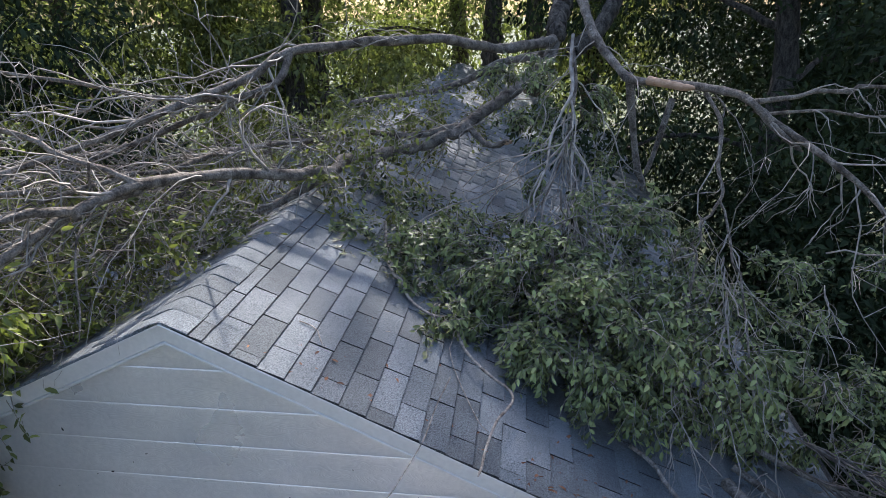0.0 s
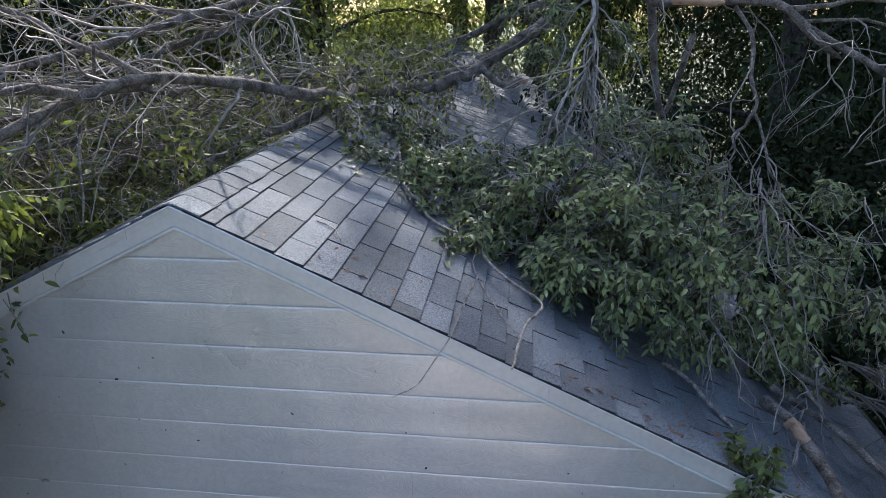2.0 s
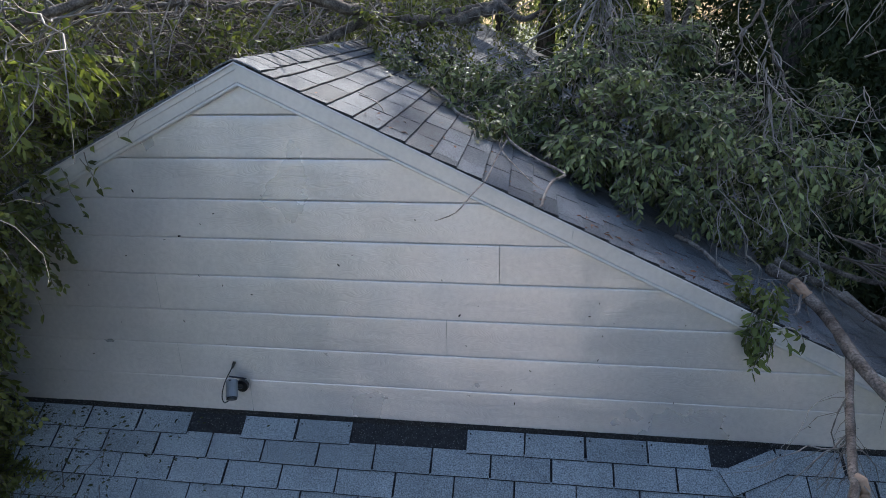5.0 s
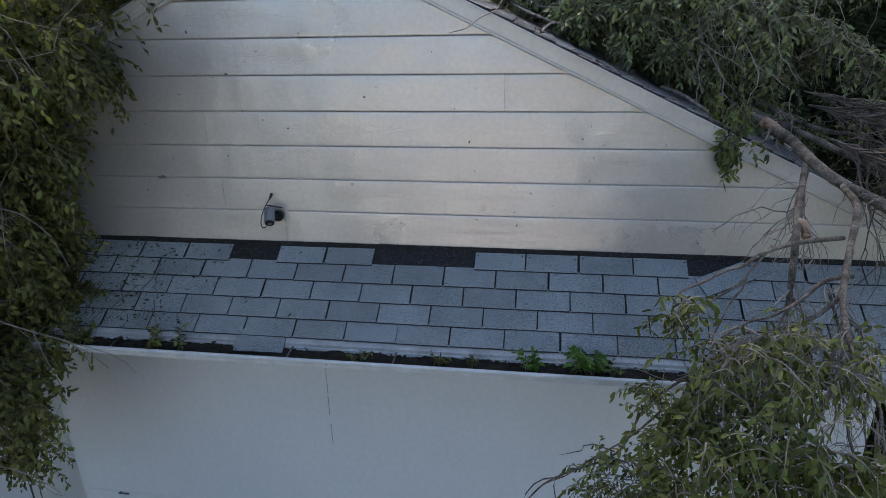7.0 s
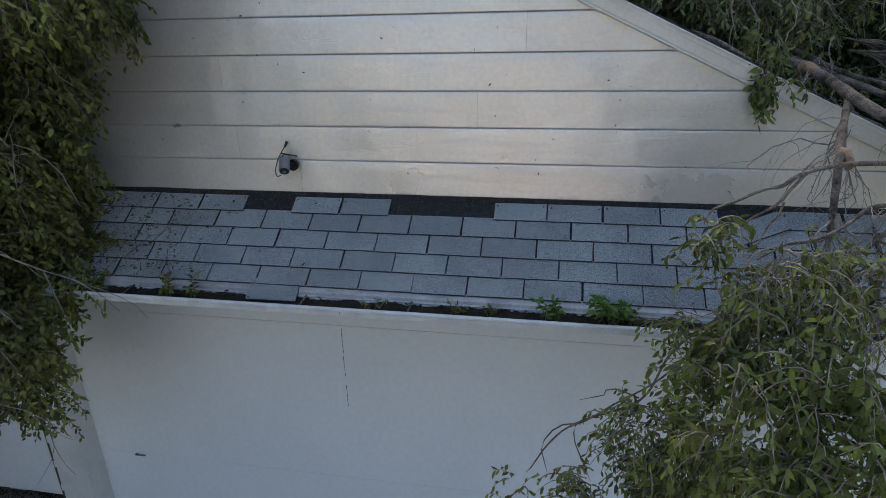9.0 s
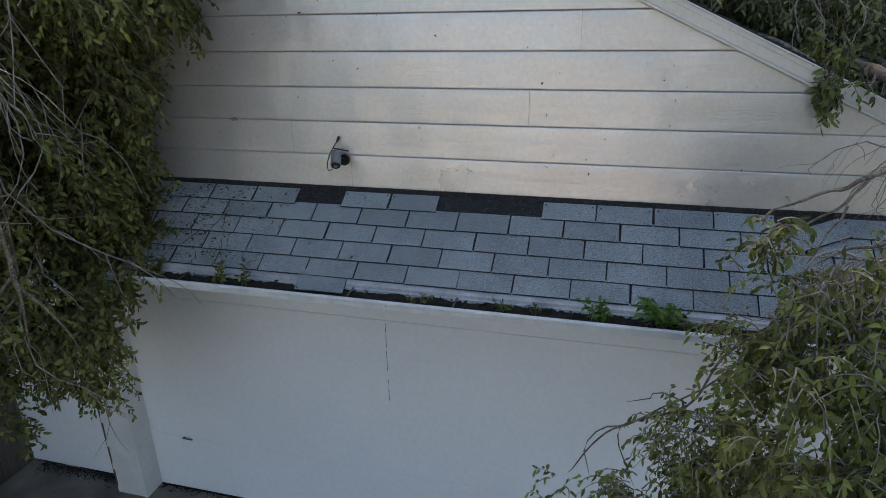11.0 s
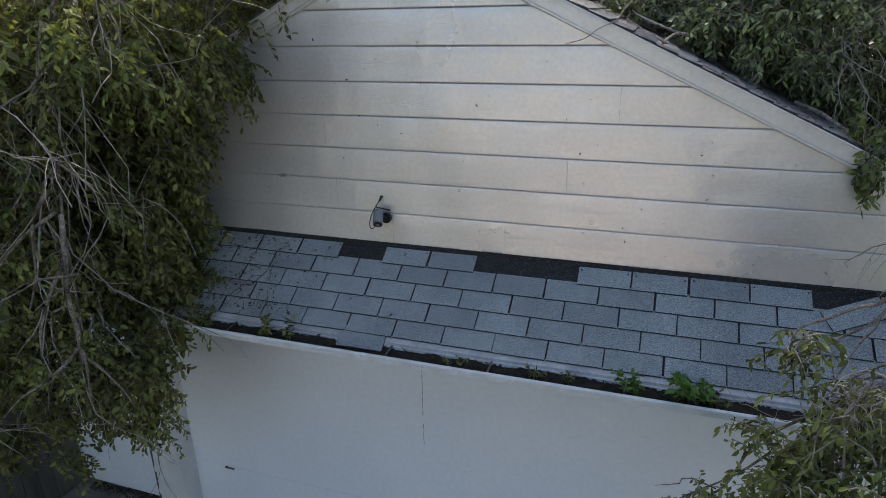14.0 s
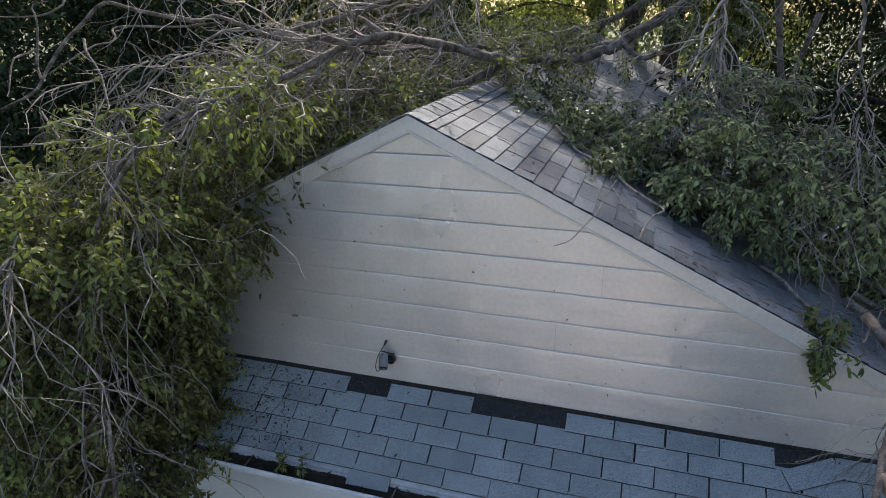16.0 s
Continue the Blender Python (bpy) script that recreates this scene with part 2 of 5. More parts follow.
def box(bm, x0, x1, y0, y1, z0, z1, bevel=0.0):
    r = bmesh.ops.create_cube(bm, size=1.0, matrix=Matrix.Translation(((x0 + x1) / 2, (y0 + y1) / 2, (z0 + z1) / 2)) @ Matrix.Diagonal((x1 - x0, y1 - y0, z1 - z0, 1)))
    if bevel:
        es = {e for v in r["verts"] for e in v.link_edges}
        bmesh.ops.bevel(bm, geom=list(es), offset=bevel, segments=2, affect="EDGES", profile=0.6)
    return r


def prism(bm, profile, x0, x1, axis="x"):
    """A profile of (y, z) pairs drawn along x (or of (x, z) pairs along y)."""
    rings = []
    for a in (x0, x1):
        rings.append([bm.verts.new((a, p, q) if axis == "x" else (p, a, q)) for p, q in profile])
    n = len(profile)
    for i in range(n):
        bm.faces.new((rings[0][i], rings[0][(i + 1) % n], rings[1][(i + 1) % n], rings[1][i]))
    bm.faces.new(rings[0])
    bm.faces.new(rings[1][::-1])
    bmesh.ops.recalc_face_normals(bm, faces=bm.faces)


def smooth_line(pts, n):
    """Catmull-Rom through the points, n samples in all."""
    p = np.asarray(pts, float)
    p = np.vstack([2 * p[0] - p[1], p, 2 * p[-1] - p[-2]])
    u = np.linspace(0, len(p) - 3 - 1e-6, n)
    i, f = u.astype(int), (u % 1)[:, None]
    a, b, c, d = p[i], p[i + 1], p[i + 2], p[i + 3]
    return 0.5 * (2 * b + (c - a) * f + (2 * a - 5 * b + 4 * c - d) * f**2 + (3 * b - a - 3 * c + d) * f**3)


def tubes(lines, radii, sides=3):
    """Tubes along many lines of the same number of points. lines (N, K, 3), radii (N, K)."""
    lines, radii = np.asarray(lines, float), np.asarray(radii, float)
    nn, k, _ = lines.shape
    tan = np.gradient(lines, axis=1)
    tan /= np.linalg.norm(tan, axis=2, keepdims=True) + 1e-9
    ref = np.where(np.abs(tan[..., 2:3]) < 0.9, np.array([0, 0, 1.0]), np.array([1.0, 0, 0]))
    s = np.cross(tan, ref)
    s /= np.linalg.norm(s, axis=2, keepdims=True) + 1e-9
    t = np.cross(tan, s)
    a = np.arange(sides) * 2 * np.pi / sides
    v = lines[:, :, None] + radii[:, :, None, None] * (np.cos(a)[None, None, :, None] * s[:, :, None] + np.sin(a)[None, None, :, None] * t[:, :, None])
    idx = np.arange(nn * k * sides).reshape(nn, k, sides)
    q = np.stack([idx[:, :-1], np.roll(idx, -1, 2)[:, :-1], np.roll(idx, -1, 2)[:, 1:], idx[:, 1:]], -1)
    return v.reshape(-1, 3), q.reshape(-1, 4)


RNG = np.random.default_rng(5)


def limb(name, pts, r0, r1, parent, mat=None, label="", sides=10, wob=0.012, step=0.045):
    """One limb: a tapered, slightly crooked tube with knobs where twigs broke off."""
    length = sum(np.linalg.norm(np.subtract(a, b)) for a, b in zip(pts, pts[1:]))
    n = max(8, int(length / step))
    line = smooth_line(pts, n)
    ph = RNG.uniform(0, 6.3, 6)
    u = np.linspace(0, 1, n)
    # kinks at uneven steps, as where side shoots left the limb
    m = max(3, int(length / 0.22))
    ku = np.sort(np.concatenate([[0, 1], RNG.random(m)]))
    for ax in range(3):
        line[:, ax] += np.interp(u, ku, np.concatenate([[0], RNG.normal(0, wob * 1.2, m), [0]]))
    rad = (r0 + (r1 - r0) * u) * (1 + 0.05 * np.sin(u * length * 13 + ph[0]) + 0.05 * RNG.standard_normal(n))
    rad[-1] *= 0.4
    v, q = tubes(line[None], rad[None], sides)
    v = v + RNG.standard_normal(v.shape) * (r0 + r1) * 0.02
    return obj(name, mesh_from(name, v, q), mat or M_BARK, parent, label, True)


LEAF = np.array([(0, 0, 0), (0.27, 0.180, 0.045), (0.66, 0.178, 0.03), (1, 0, -0.12), (0.66, -0.178, 0.03), (0.27, -0.180, 0.045), (0.48, 0, -0.025)])
LEAF_F = np.array([(k, (k + 1) % 6, 6) for k in range(6)])
LEAF_FAR = np.array([(0, 0, 0), (0.45, 0.23, 0.05), (1, 0, -0.12), (0.45, -0.23, 0.05)])     # far off, a folded blade does
LEAF_FAR_F = np.array([(0, 1, 2), (0, 2, 3)])


def unit(a):
    return a / (np.linalg.norm(a, axis=-1, keepdims=True) + 1e-9)


def leaves(base, along, normal, size, slim=1.0, far=False):
    along = unit(along)
    side = unit(np.cross(along, normal))
    up = np.cross(side, along)
    n = len(base)
    wide = slim * RNG.uniform(0.75, 1.15, n)[:, None, None]
    fold = RNG.uniform(0.3, 2.2, n)[:, None, None]
    curl = RNG.uniform(-1.0, 2.5, n)[:, None, None]
    blade, faces = (LEAF_FAR, LEAF_FAR_F) if far else (LEAF, LEAF_F)
    L = blade[None]
    v = base[:, None] + size[:, None, None] * (L[..., 0:1] * along[:, None] + wide * L[..., 1:2] * side[:, None] + (fold * np.maximum(L[..., 2:3], -0.03) + curl * np.minimum(L[..., 2:3], 0) * L[..., 0:1]) * up[:, None])
    f = faces[None] + (np.arange(n) * len(blade))[:, None, None]
    return v.reshape(-1, 3), f.reshape(-1, 3)


def sprigs(origin, heading, length, per=14, droop=0.5, leaf=0.062, spread=0.8, bare=0.15, loose=0.45, tumble=0.6, face=(0, -0.25, 1.0), slim=1.0, sag=0.25):
    """Leafy shoots: each a thin drooping stem with leaflets on both sides. Gives stem and leaf arrays."""
    n, K = len(origin), 6
    p, d = [origin], unit(heading)
    for k in range(K - 1):
        p.append(p[-1] + d * (length / (K - 1))[:, None])
        d = unit(d + np.array([0, 0, -1.0]) * droop * 0.4 + RNG.standard_normal((n, 3)) * 0.16)
    line = np.stack(p, 1)
    rad = np.linspace(0.0032, 0.0011, K)[None] * RNG.uniform(0.7, 1.4, (n, 1))
    tv, tq = tubes(line, rad, 3)
    u = np.tile(np.linspace(bare, 1.0, per), (n, 1)) + RNG.uniform(-0.03, 0.03, (n, per))
    u = np.clip(u, 0, 0.999) * (K - 1)
    i = u.astype(int)
    f = (u - i)[..., None]
    rows = np.arange(n)[:, None]
    at = line[rows, i] * (1 - f) + line[rows, i + 1] * f
    tan = unit(line[rows, i + 1] - line[rows, i])
    out = unit(np.cross(tan, np.array([0.0, 0, 1]) + RNG.standard_normal((n, 1, 3)) * 0.5))
    sgn = np.where(np.arange(per) % 2 == 0, 1.0, -1.0)[None, :, None]
    along = tan * 0.5 + out * sgn * spread + np.array([0, 0, -sag]) + RNG.standard_normal((n, per, 3)) * loose
    nrm = np.array(face) + RNG.standard_normal((n, per, 3)) * tumble + out * sgn * 0.3
    size = leaf * RNG.uniform(0.6, 1.25, (n, per))
    lv, lf = leaves(at.reshape(-1, 3), along.reshape(-1, 3), nrm.reshape(-1, 3), size.reshape(-1), slim)
    return tv, tq, lv, lf


def ellipsoid(c, r, n, skin=0.55):
    d = unit(RNG.standard_normal((n, 3)))
    k = (skin**3 + (1 - skin**3) * RNG.random(n)) ** (1 / 3)
    return np.array(c) + d * k[:, None] * np.array(r), d


class Pile:
    """Collects arrays of vertices and faces for one mesh."""

    def __init__(self):
        self.v, self.f, self.n = [], [], 0

    def add(self, v, f):
        self.v.append(v)
        self.f.append(f + self.n)
        self.n += len(v)

    def mesh(self, name, settle=None):
        v = np.concatenate(self.v)
        f = np.concatenate(self.f)
        if settle is not None:
            v, bad = settle(v)
            f = f[~bad[f].any(1)]
        return mesh_from(name, v, f)

# ---- the garage: numbers ----
RIDGE, SLOPE = 4.672, 0.485          # ridge height, fall per metre
PITCH = math.atan(SLOPE)
HALF, DEPTH = 3.55, 12.5             # eave's distance from the ridge, length of the roof
GROUND = -0.116
COURSE, LINE0 = 0.2013, 2.819        # siding courses
PENT0, PENTF = 2.794, 0.74           # pent roof at the wall, fall per metre
DOOR_Y = 0.2


def roof_z(x):
    return RIDGE - SLOPE * np.abs(x)


def settle(v):
    """Keeps leaves and twigs off the inside of the roof, the pent roof and the wall."""
    v = v.copy()
    old = v[:, 2].copy()
    inside = (v[:, 1] > -0.03) & (np.abs(v[:, 0]) < HALF + 0.05)
    rz = roof_z(v[:, 0]) + 0.018
    low = inside & (v[:, 2] < rz)
    deep = low & (v[:, 2] < rz - 0.22)
    lift = low & ~deep
    v[lift, 2] = rz[lift]
    pent = (v[:, 1] > -0.66) & (v[:, 1] < -0.02) & (v[:, 0] > -1.95) & (v[:, 0] < 3.7)
    pz = PENT0 + PENTF * v[:, 1] + 0.02
    lowp = pent & (v[:, 2] < pz) & (v[:, 2] > 2.2)
    v[lowp, 2] = pz[lowp]
    deep |= low & (rz - old > 0.06)
    return v, deep | (lowp & (v[:, 2] < pz - 0.15)) | (v[:, 2] < GROUND)


# ---- ground ----
def sheet(name, x0, x1, y0, y1, z, step, rough, mat, kind="structure", label="", category=""):
    nx, ny = int((x1 - x0) / step) + 1, int((y1 - y0) / step) + 1
    xs, ys = np.linspace(x0, x1, nx), np.linspace(y0, y1, ny)
    X, Y = np.meshgrid(xs, ys, indexing="ij")
    Z = z + rough * (np.sin(X * 1.3 + Y * 0.7) + np.sin(Y * 2.1 - X * 0.4)) * 0.5
    idx = np.arange(nx * ny).reshape(nx, ny)
    q = np.stack([idx[:-1, :-1], idx[1:, :-1], idx[1:, 1:], idx[:-1, 1:]], -1).reshape(-1, 4)
    ob = obj(name, mesh_from(name, np.stack([X, Y, Z], -1).reshape(-1, 3), q), mat)
    return tagged(ob, label, category, "", kind)


sheet("ground", -300, 300, -300, 300, GROUND - 0.06, 6.0, 0.03, M_GRASS, label="uneven lawn and bare soil round the garage", category="ground")
bm = bmesh.new()
for i, (x0, x1) in enumerate(((-3.75, -0.62), (-0.60, 2.5), (2.52, 5.6))):
    for y0, y1 in ((-3.0, 0.19), (-6.2, -3.02)):
        box(bm, x0, x1, y0, y1, GROUND - 0.2, GROUND, 0.006)
tagged(part("driveway", bm, M_CONC, None), "stained grey concrete driveway slabs before the garage doors", "driveway", "", "structure")

# Out-of-view slabs, placed and coloured to brighten the siding's reflection.
bm = bmesh.new()
for i, (x0, x1) in enumerate(((-1.8, 0.6), (0.62, 2.8), (2.82, 5.0))):
    for y0, y1 in ((-9.4, -6.22), (-12.6, -9.42), (-14.9, -12.62)):
        box(bm, x0, x1, y0, y1, GROUND - 0.2, GROUND, 0.006)
tagged(part("drive_apron", bm, M_DRIVE, None), "unseen pale slabs continuing the drive, added to brighten reflections in the siding", "driveway", "", "structure")

# No street is in view; this band is added as something bright to reflect.
sheet("road", -80, 80, -23.5, -15.0, GROUND - 0.03, 0.85, 0.004, M_ROAD, label="unseen asphalt street added behind the camera to brighten the siding", category="road")

# ---- walls ----
bm = bmesh.new()
prism(bm, [(-HALF + 0.1, 2.33), (HALF - 0.1, 2.33), (HALF - 0.1, roof_z(HALF - 0.1) - 0.05), (0, RIDGE - 0.05), (-HALF + 0.1, roof_z(HALF - 0.1) - 0.05)], 0.012, 0.15, "y")
wall_front = tagged(part("wall_front", bm, M_WALL, None), "gable wall clad in off-white painted metal siding", "wall", "", "structure")
bm = bmesh.new()
box(bm, -HALF + 0.1, -HALF + 0.25, 0.24, DEPTH, GROUND - 0.3, 2.9)
tagged(part("wall_west", bm, M_WALL, None), "plain painted side wall of the garage", "wall", "", "structure")
bm = bmesh.new()
box(bm, HALF - 0.25, HALF - 0.1, 0.16, DEPTH, GROUND - 0.3, 2.9)
tagged(part("wall_east", bm, M_WALL, None), "plain painted side wall of the garage", "wall", "", "structure")
bm = bmesh.new()
prism(bm, [(-HALF + 0.25, GROUND - 0.3), (HALF - 0.25, GROUND - 0.3), (HALF - 0.25, 2.85), (0, RIDGE - 0.15), (-HALF + 0.25, 2.85)], DEPTH - 0.3, DEPTH - 0.15, "y")
tagged(part("wall_back", bm, M_WALL, None), "plain painted back wall of the garage", "wall", "", "structure")
bm = bmesh.new()
box(bm, -HALF + 0.12, HALF - 0.12, DOOR_Y, 0.34, 1.7925, 2.36)
tagged(part("wall_header", bm, M_DOOR, None), "white painted header above the garage doors", "wall", "", "structure")
bm = bmesh.new()
box(bm, 2.62, HALF - 0.12, 0.03, 0.34, GROUND - 0.05, 2.304)
tagged(part("wall_pier", bm, M_DOOR, None), "white painted pier beside the garage door", "wall", "", "structure")


# ---- siding planks ----
def plank(k, x0, x1):
    """One siding board of course k, cut along the rake, with a rounded lower lip and shallow dents."""
    z0 = LINE0 + k * COURSE
    prof = [(0.005, COURSE), (0.001, COURSE - 0.005), (-0.001, COURSE - 0.008), (-0.0015, COURSE - 0.0125), (-0.0034, COURSE * 0.6), (-0.0054, COURSE * 0.22), (-0.0062, 0.026), (-0.0066, 0.008), (-0.0065, 0.003), (-0.0056, 0.0008), (-0.001, 0.0)]
    nx = max(6, int((x1 - x0) / 0.09))
    rows = []
    for j, (py, pz) in enumerate(prof):
        z = min(z0 + pz, 4.595)
        lim = (4.60 - z) / SLOPE
        a, b = max(x0, -lim), min(x1, lim)
        if b <= a:
            a = b = min(max(0, x0), x1)
        xs = np.linspace(a, b, nx)
        y = py - 0.0016 * np.array([noise.noise((x * 3.1, k * 7.7, z * 5)) for x in xs]) * (1 if 3 < j < 10 else 0)
        rows.append(np.stack([xs, y, np.full(nx, z)], -1))
    v = np.array(rows)
    idx = np.arange(len(prof) * nx).reshape(len(prof), nx)
    q = np.stack([idx[:-1, :-1], idx[1:, :-1], idx[1:, 1:], idx[:-1, 1:]], -1).reshape(-1, 4)
    return obj("plank", mesh_from("plank", v.reshape(-1, 3), q), M_SIDING, wall_front, smooth=True)


JOINTS = {0: (-0.166,), 1: (-0.545,), 2: (0.913,), 3: (-0.597,), 4: (1.172,), 5: (-1.5,), 6: ()}
for k in range(9):
    cuts = [-HALF, *JOINTS.get(k, ()), HALF]
    for a, b in zip(cuts, cuts[1:]):
        plank(k, a + 0.0012, b - 0.0012)

# ---- rake boards, trim ----
# a folded metal edge, a sloping upper strip, a wide board, an open joint, and a rounded bead on the lower edge
RAKE = (((0.006, -0.0420), (0.012, -0.0440), (0.014, -0.0430), (0.014, 0.003), (0.006, 0.003)),
        ((0.014, -0.0330), (0.040, -0.0340), (0.040, 0.003), (0.014, 0.003)),
        ((0.0405, -0.0285), (0.0935, -0.0290), (0.0935, 0.003), (0.0405, 0.003)),
        ((0.0935, -0.0200), (0.0965, -0.0200), (0.0965, 0.003), (0.0935, 0.003)),
        ((0.0965, -0.0290), (0.1000, -0.0320), (0.1080, -0.0325), (0.1130, -0.0290), (0.1150, -0.0230), (0.1150, 0.003), (0.0965, 0.003)))
for s, nm in ((1, "east"), (-1, "west")):
    bm = bmesh.new()
    far = HALF + 0.04
    for prof in RAKE:
        rings = [[bm.verts.new((s * x, y, RIDGE - SLOPE * x - d)) for d, y in prof] for x in (0.0, far)]
        n = len(prof)
        for i in range(n):
            bm.faces.new((rings[0][i], rings[0][(i + 1) % n], rings[1][(i + 1) % n], rings[1][i]))
        bm.faces.new(rings[0])
        bm.faces.new(rings[1][::-1])
    bmesh.ops.recalc_face_normals(bm, faces=bm.faces)
    tagged(part("rake_trim_" + nm, bm, M_TRIM, None), "off-white painted rake board under the shingle edge", "trim", "", "structure")

# a short metal tab that sticks up from the rake board
bm = bmesh.new()
box(bm, 1.50, 1.506, -0.049, -0.039, RIDGE - SLOPE * 1.5 - 0.062, RIDGE - SLOPE * 1.5 - 0.03, 0.001)
tagged(part("trim_joint", bm, M_TRIM, None), "overlapping joint in the painted rake board", "trim", "", "structure")

# ---- pent roof over the doors: deck, fascia, soffit ----
PX0, PX1 = -1.95, 3.68
bm = bmesh.new()
prism(bm, [(0.0, PENT0 - 0.004), (-0.503, PENT0 - 0.503 * PENTF - 0.004), (-0.503, PENT0 - 0.503 * PENTF - 0.03), (0.0, PENT0 - 0.06)], PX0, PX1)
pent = tagged(part("pent_roof", bm, M_FELT, None), "narrow shingled pent roof with black felt showing where tabs are gone", "roof", "", "structure")
bm = bmesh.new()
box(bm, PX0, PX1, -0.530, -0.506, 2.305, 2.40, 0.0005)
tagged(part("fascia", bm, M_DOOR, None), "off-white fascia board behind the gutter", "trim", "", "structure")
bm = bmesh.new()
box(bm, PX0, PX1, -0.506, 0.19, 2.306, 2.325)
tagged(part("soffit", bm, M_SOFFIT, None), "pale painted soffit under the pent roof", "soffit", "", "structure")
bm = bmesh.new()
prism(bm, [(-0.0, PENT0 - 0.06), (-0.505, PENT0 - 0.53 * PENTF - 0.02), (-0.505, 2.327), (0.0, 2.327)], PX0, PX0 + 0.02)
tagged(part("pent_cheek", bm, M_TRIM, None), "painted board closing the pent roof's end", "trim", "", "structure")
bm = bmesh.new()
box(bm, PX0, PX1, -0.006, 0.010, PENT0 - 0.03, LINE0 + 0.004)
tagged(part("wall_flashing", bm, M_FELT, None), "black strip of felt at the foot of the siding", "flashing", "", "structure")
# light metal drip edge along the lower course: a sloping flange and an upright face with a kicked-out foot
bm = bmesh.new()
prism(bm, [(-0.495, PENT0 - 0.495 * PENTF + 0.001), (-0.523, 2.4095), (-0.532, 2.404), (-0.534, 2.388), (-0.541, 2.380), (-0.538, 2.377), (-0.530, 2.386), (-0.528, 2.400), (-0.495, PENT0 - 0.495 * PENTF - 0.004)], PX0, PX1)
tagged(part("drip_edge", bm, M_DRIP, None), "pale metal drip edge below the lowest shingle course", "flashing", "", "structure")

# ---- shingles of the pent roof ----
def tab_mesh(w, h, t, seed, name="shingle", mat=None):
    """One shingle tab: worn edges, the lower one thick, slightly uneven."""
    r = random.Random(seed)
    nx = 5
    xs = [w * i / (nx - 1) for i in range(nx)]
    v = []
    for j, yy in enumerate((0.0, 0.0032, h * 0.5, h)):
        for x in xs:
            lo = r.uniform(-0.0016, 0.0016) if j == 0 else 0
            sx = (r.uniform(0, 0.002) if x == 0 else -r.uniform(0, 0.002) if x == w else 0)
            v.append((x + sx, yy + lo, t * (0.75 if j == 0 else 1.0) + r.uniform(-0.0006, 0.0008)))
    n0 = len(v)
    for x in xs:
        v.append((x, 0.001, -0.001))
    f = []
    for j in range(3):
        for i in range(nx - 1):
            f.append((j * nx + i, j * nx + i + 1, (j + 1) * nx + i + 1, (j + 1) * nx + i))
    for i in range(nx - 1):
        f.append((n0 + i, n0 + i + 1, i + 1, i))
    v += [(0, h, -0.001), (w, h, -0.001)]
    a, b = len(v) - 2, len(v) - 1
    me = bpy.data.meshes.new(name)
    me.from_pydata(v, [], f + [(n0, 0, nx, 2 * nx), (n0, 2 * nx, 3 * nx, a), (n0 + nx - 1, b, 4 * nx - 1, 3 * nx - 1), (n0 + nx - 1, 3 * nx - 1, 2 * nx - 1, nx - 1)])
    me.materials.append(mat or M_SHINGLE)
    me.materials.append(M_FELT)
    # felt-black strip along the lower edge: bare asphalt plus a painted shadow line
    me.polygons.foreach_set("material_index", [1] * 4 + [0] * 8 + [1] * (len(me.polygons) - 12))
    return me


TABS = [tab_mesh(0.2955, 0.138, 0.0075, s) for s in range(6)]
PITCH_P = math.atan(PENTF)


def lay(me, m, parent, name="shingle"):
    ob = new(name, me)
    ob.parent = parent
    ob.matrix_basis = m
    return ob


rr = random.Random(11)
OFF = ((0.095, 0.3050), (-0.067, 0.3030), (0.058, 0.3025), (-0.116, 0.3010), (0.011, 0.3010))
FOOT = (-0.114, -0.211, -0.313, -0.415, -0.511)
GONE = {(0, -2), (0, 1), (0, 2), (0, 7)}
for c in range(5):
    yb = FOOT[c]
    for i in range(-8, 13):
        x = OFF[c][0] + OFF[c][1] * i + 0.003
        if x < PX0 - 0.02 or x + 0.3 > PX1 + 0.05 or (c, i) in GONE:
            continue
        lift = 0.6 + rr.uniform(-0.1, 0.5)
        m = pose(x + rr.uniform(-0.002, 0.002), yb + rr.uniform(-0.002, 0.002), PENT0 + PENTF * yb + 0.008, math.degrees(PITCH_P), 0, 0) @ pose(0, 0, 0, -3.0 - lift, 0, rr.uniform(-0.4, 0.4))
        if c == 0:
            m = m @ Matrix.Diagonal((1, 0.90, 1, 1))
        lay(rr.choice(TABS), m, pent)
# nail heads along the top course
nail_bm = bmesh.new()
bmesh.ops.create_cone(nail_bm, cap_ends=True, segments=8, radius1=0.0048, radius2=0.004, depth=0.004)
nail_me = bpy.data.meshes.new("nail")
nail_bm.to_mesh(nail_me)
nail_bm.free()
nail_me.materials.append(M_SPECK)
for i in range(-8, 13):
    x = OFF[0][0] + OFF[0][1] * i + 0.003
    if x < PX0 - 0.02 or x + 0.3 > PX1 + 0.05 or (0, i) in GONE:
        continue
    for dx in (0.018, 0.278):
        yn = -0.034 + rr.uniform(-0.004, 0.004)
        lay(nail_me, pose(x + dx, yn, PENT0 + PENTF * yn + 0.0105, math.degrees(PITCH_P)), pent, "nail")
# the torn tabs: one folded back beside the last gap, one slid down over the drip edge
lay(TABS[1], pose(2.307, -0.217, PENT0 - 0.217 * PENTF + 0.021, math.degrees(PITCH_P)) @ pose(0, 0, 0, -3, 0, 25) @ Matrix.Diagonal((1, 0.92, 1, 1)), pent)
lay(TABS[2], pose(-0.318, -0.590, PENT0 - 0.590 * PENTF + 0.006, math.degrees(PITCH_P) - 0.6, 0, 1.0), pent)

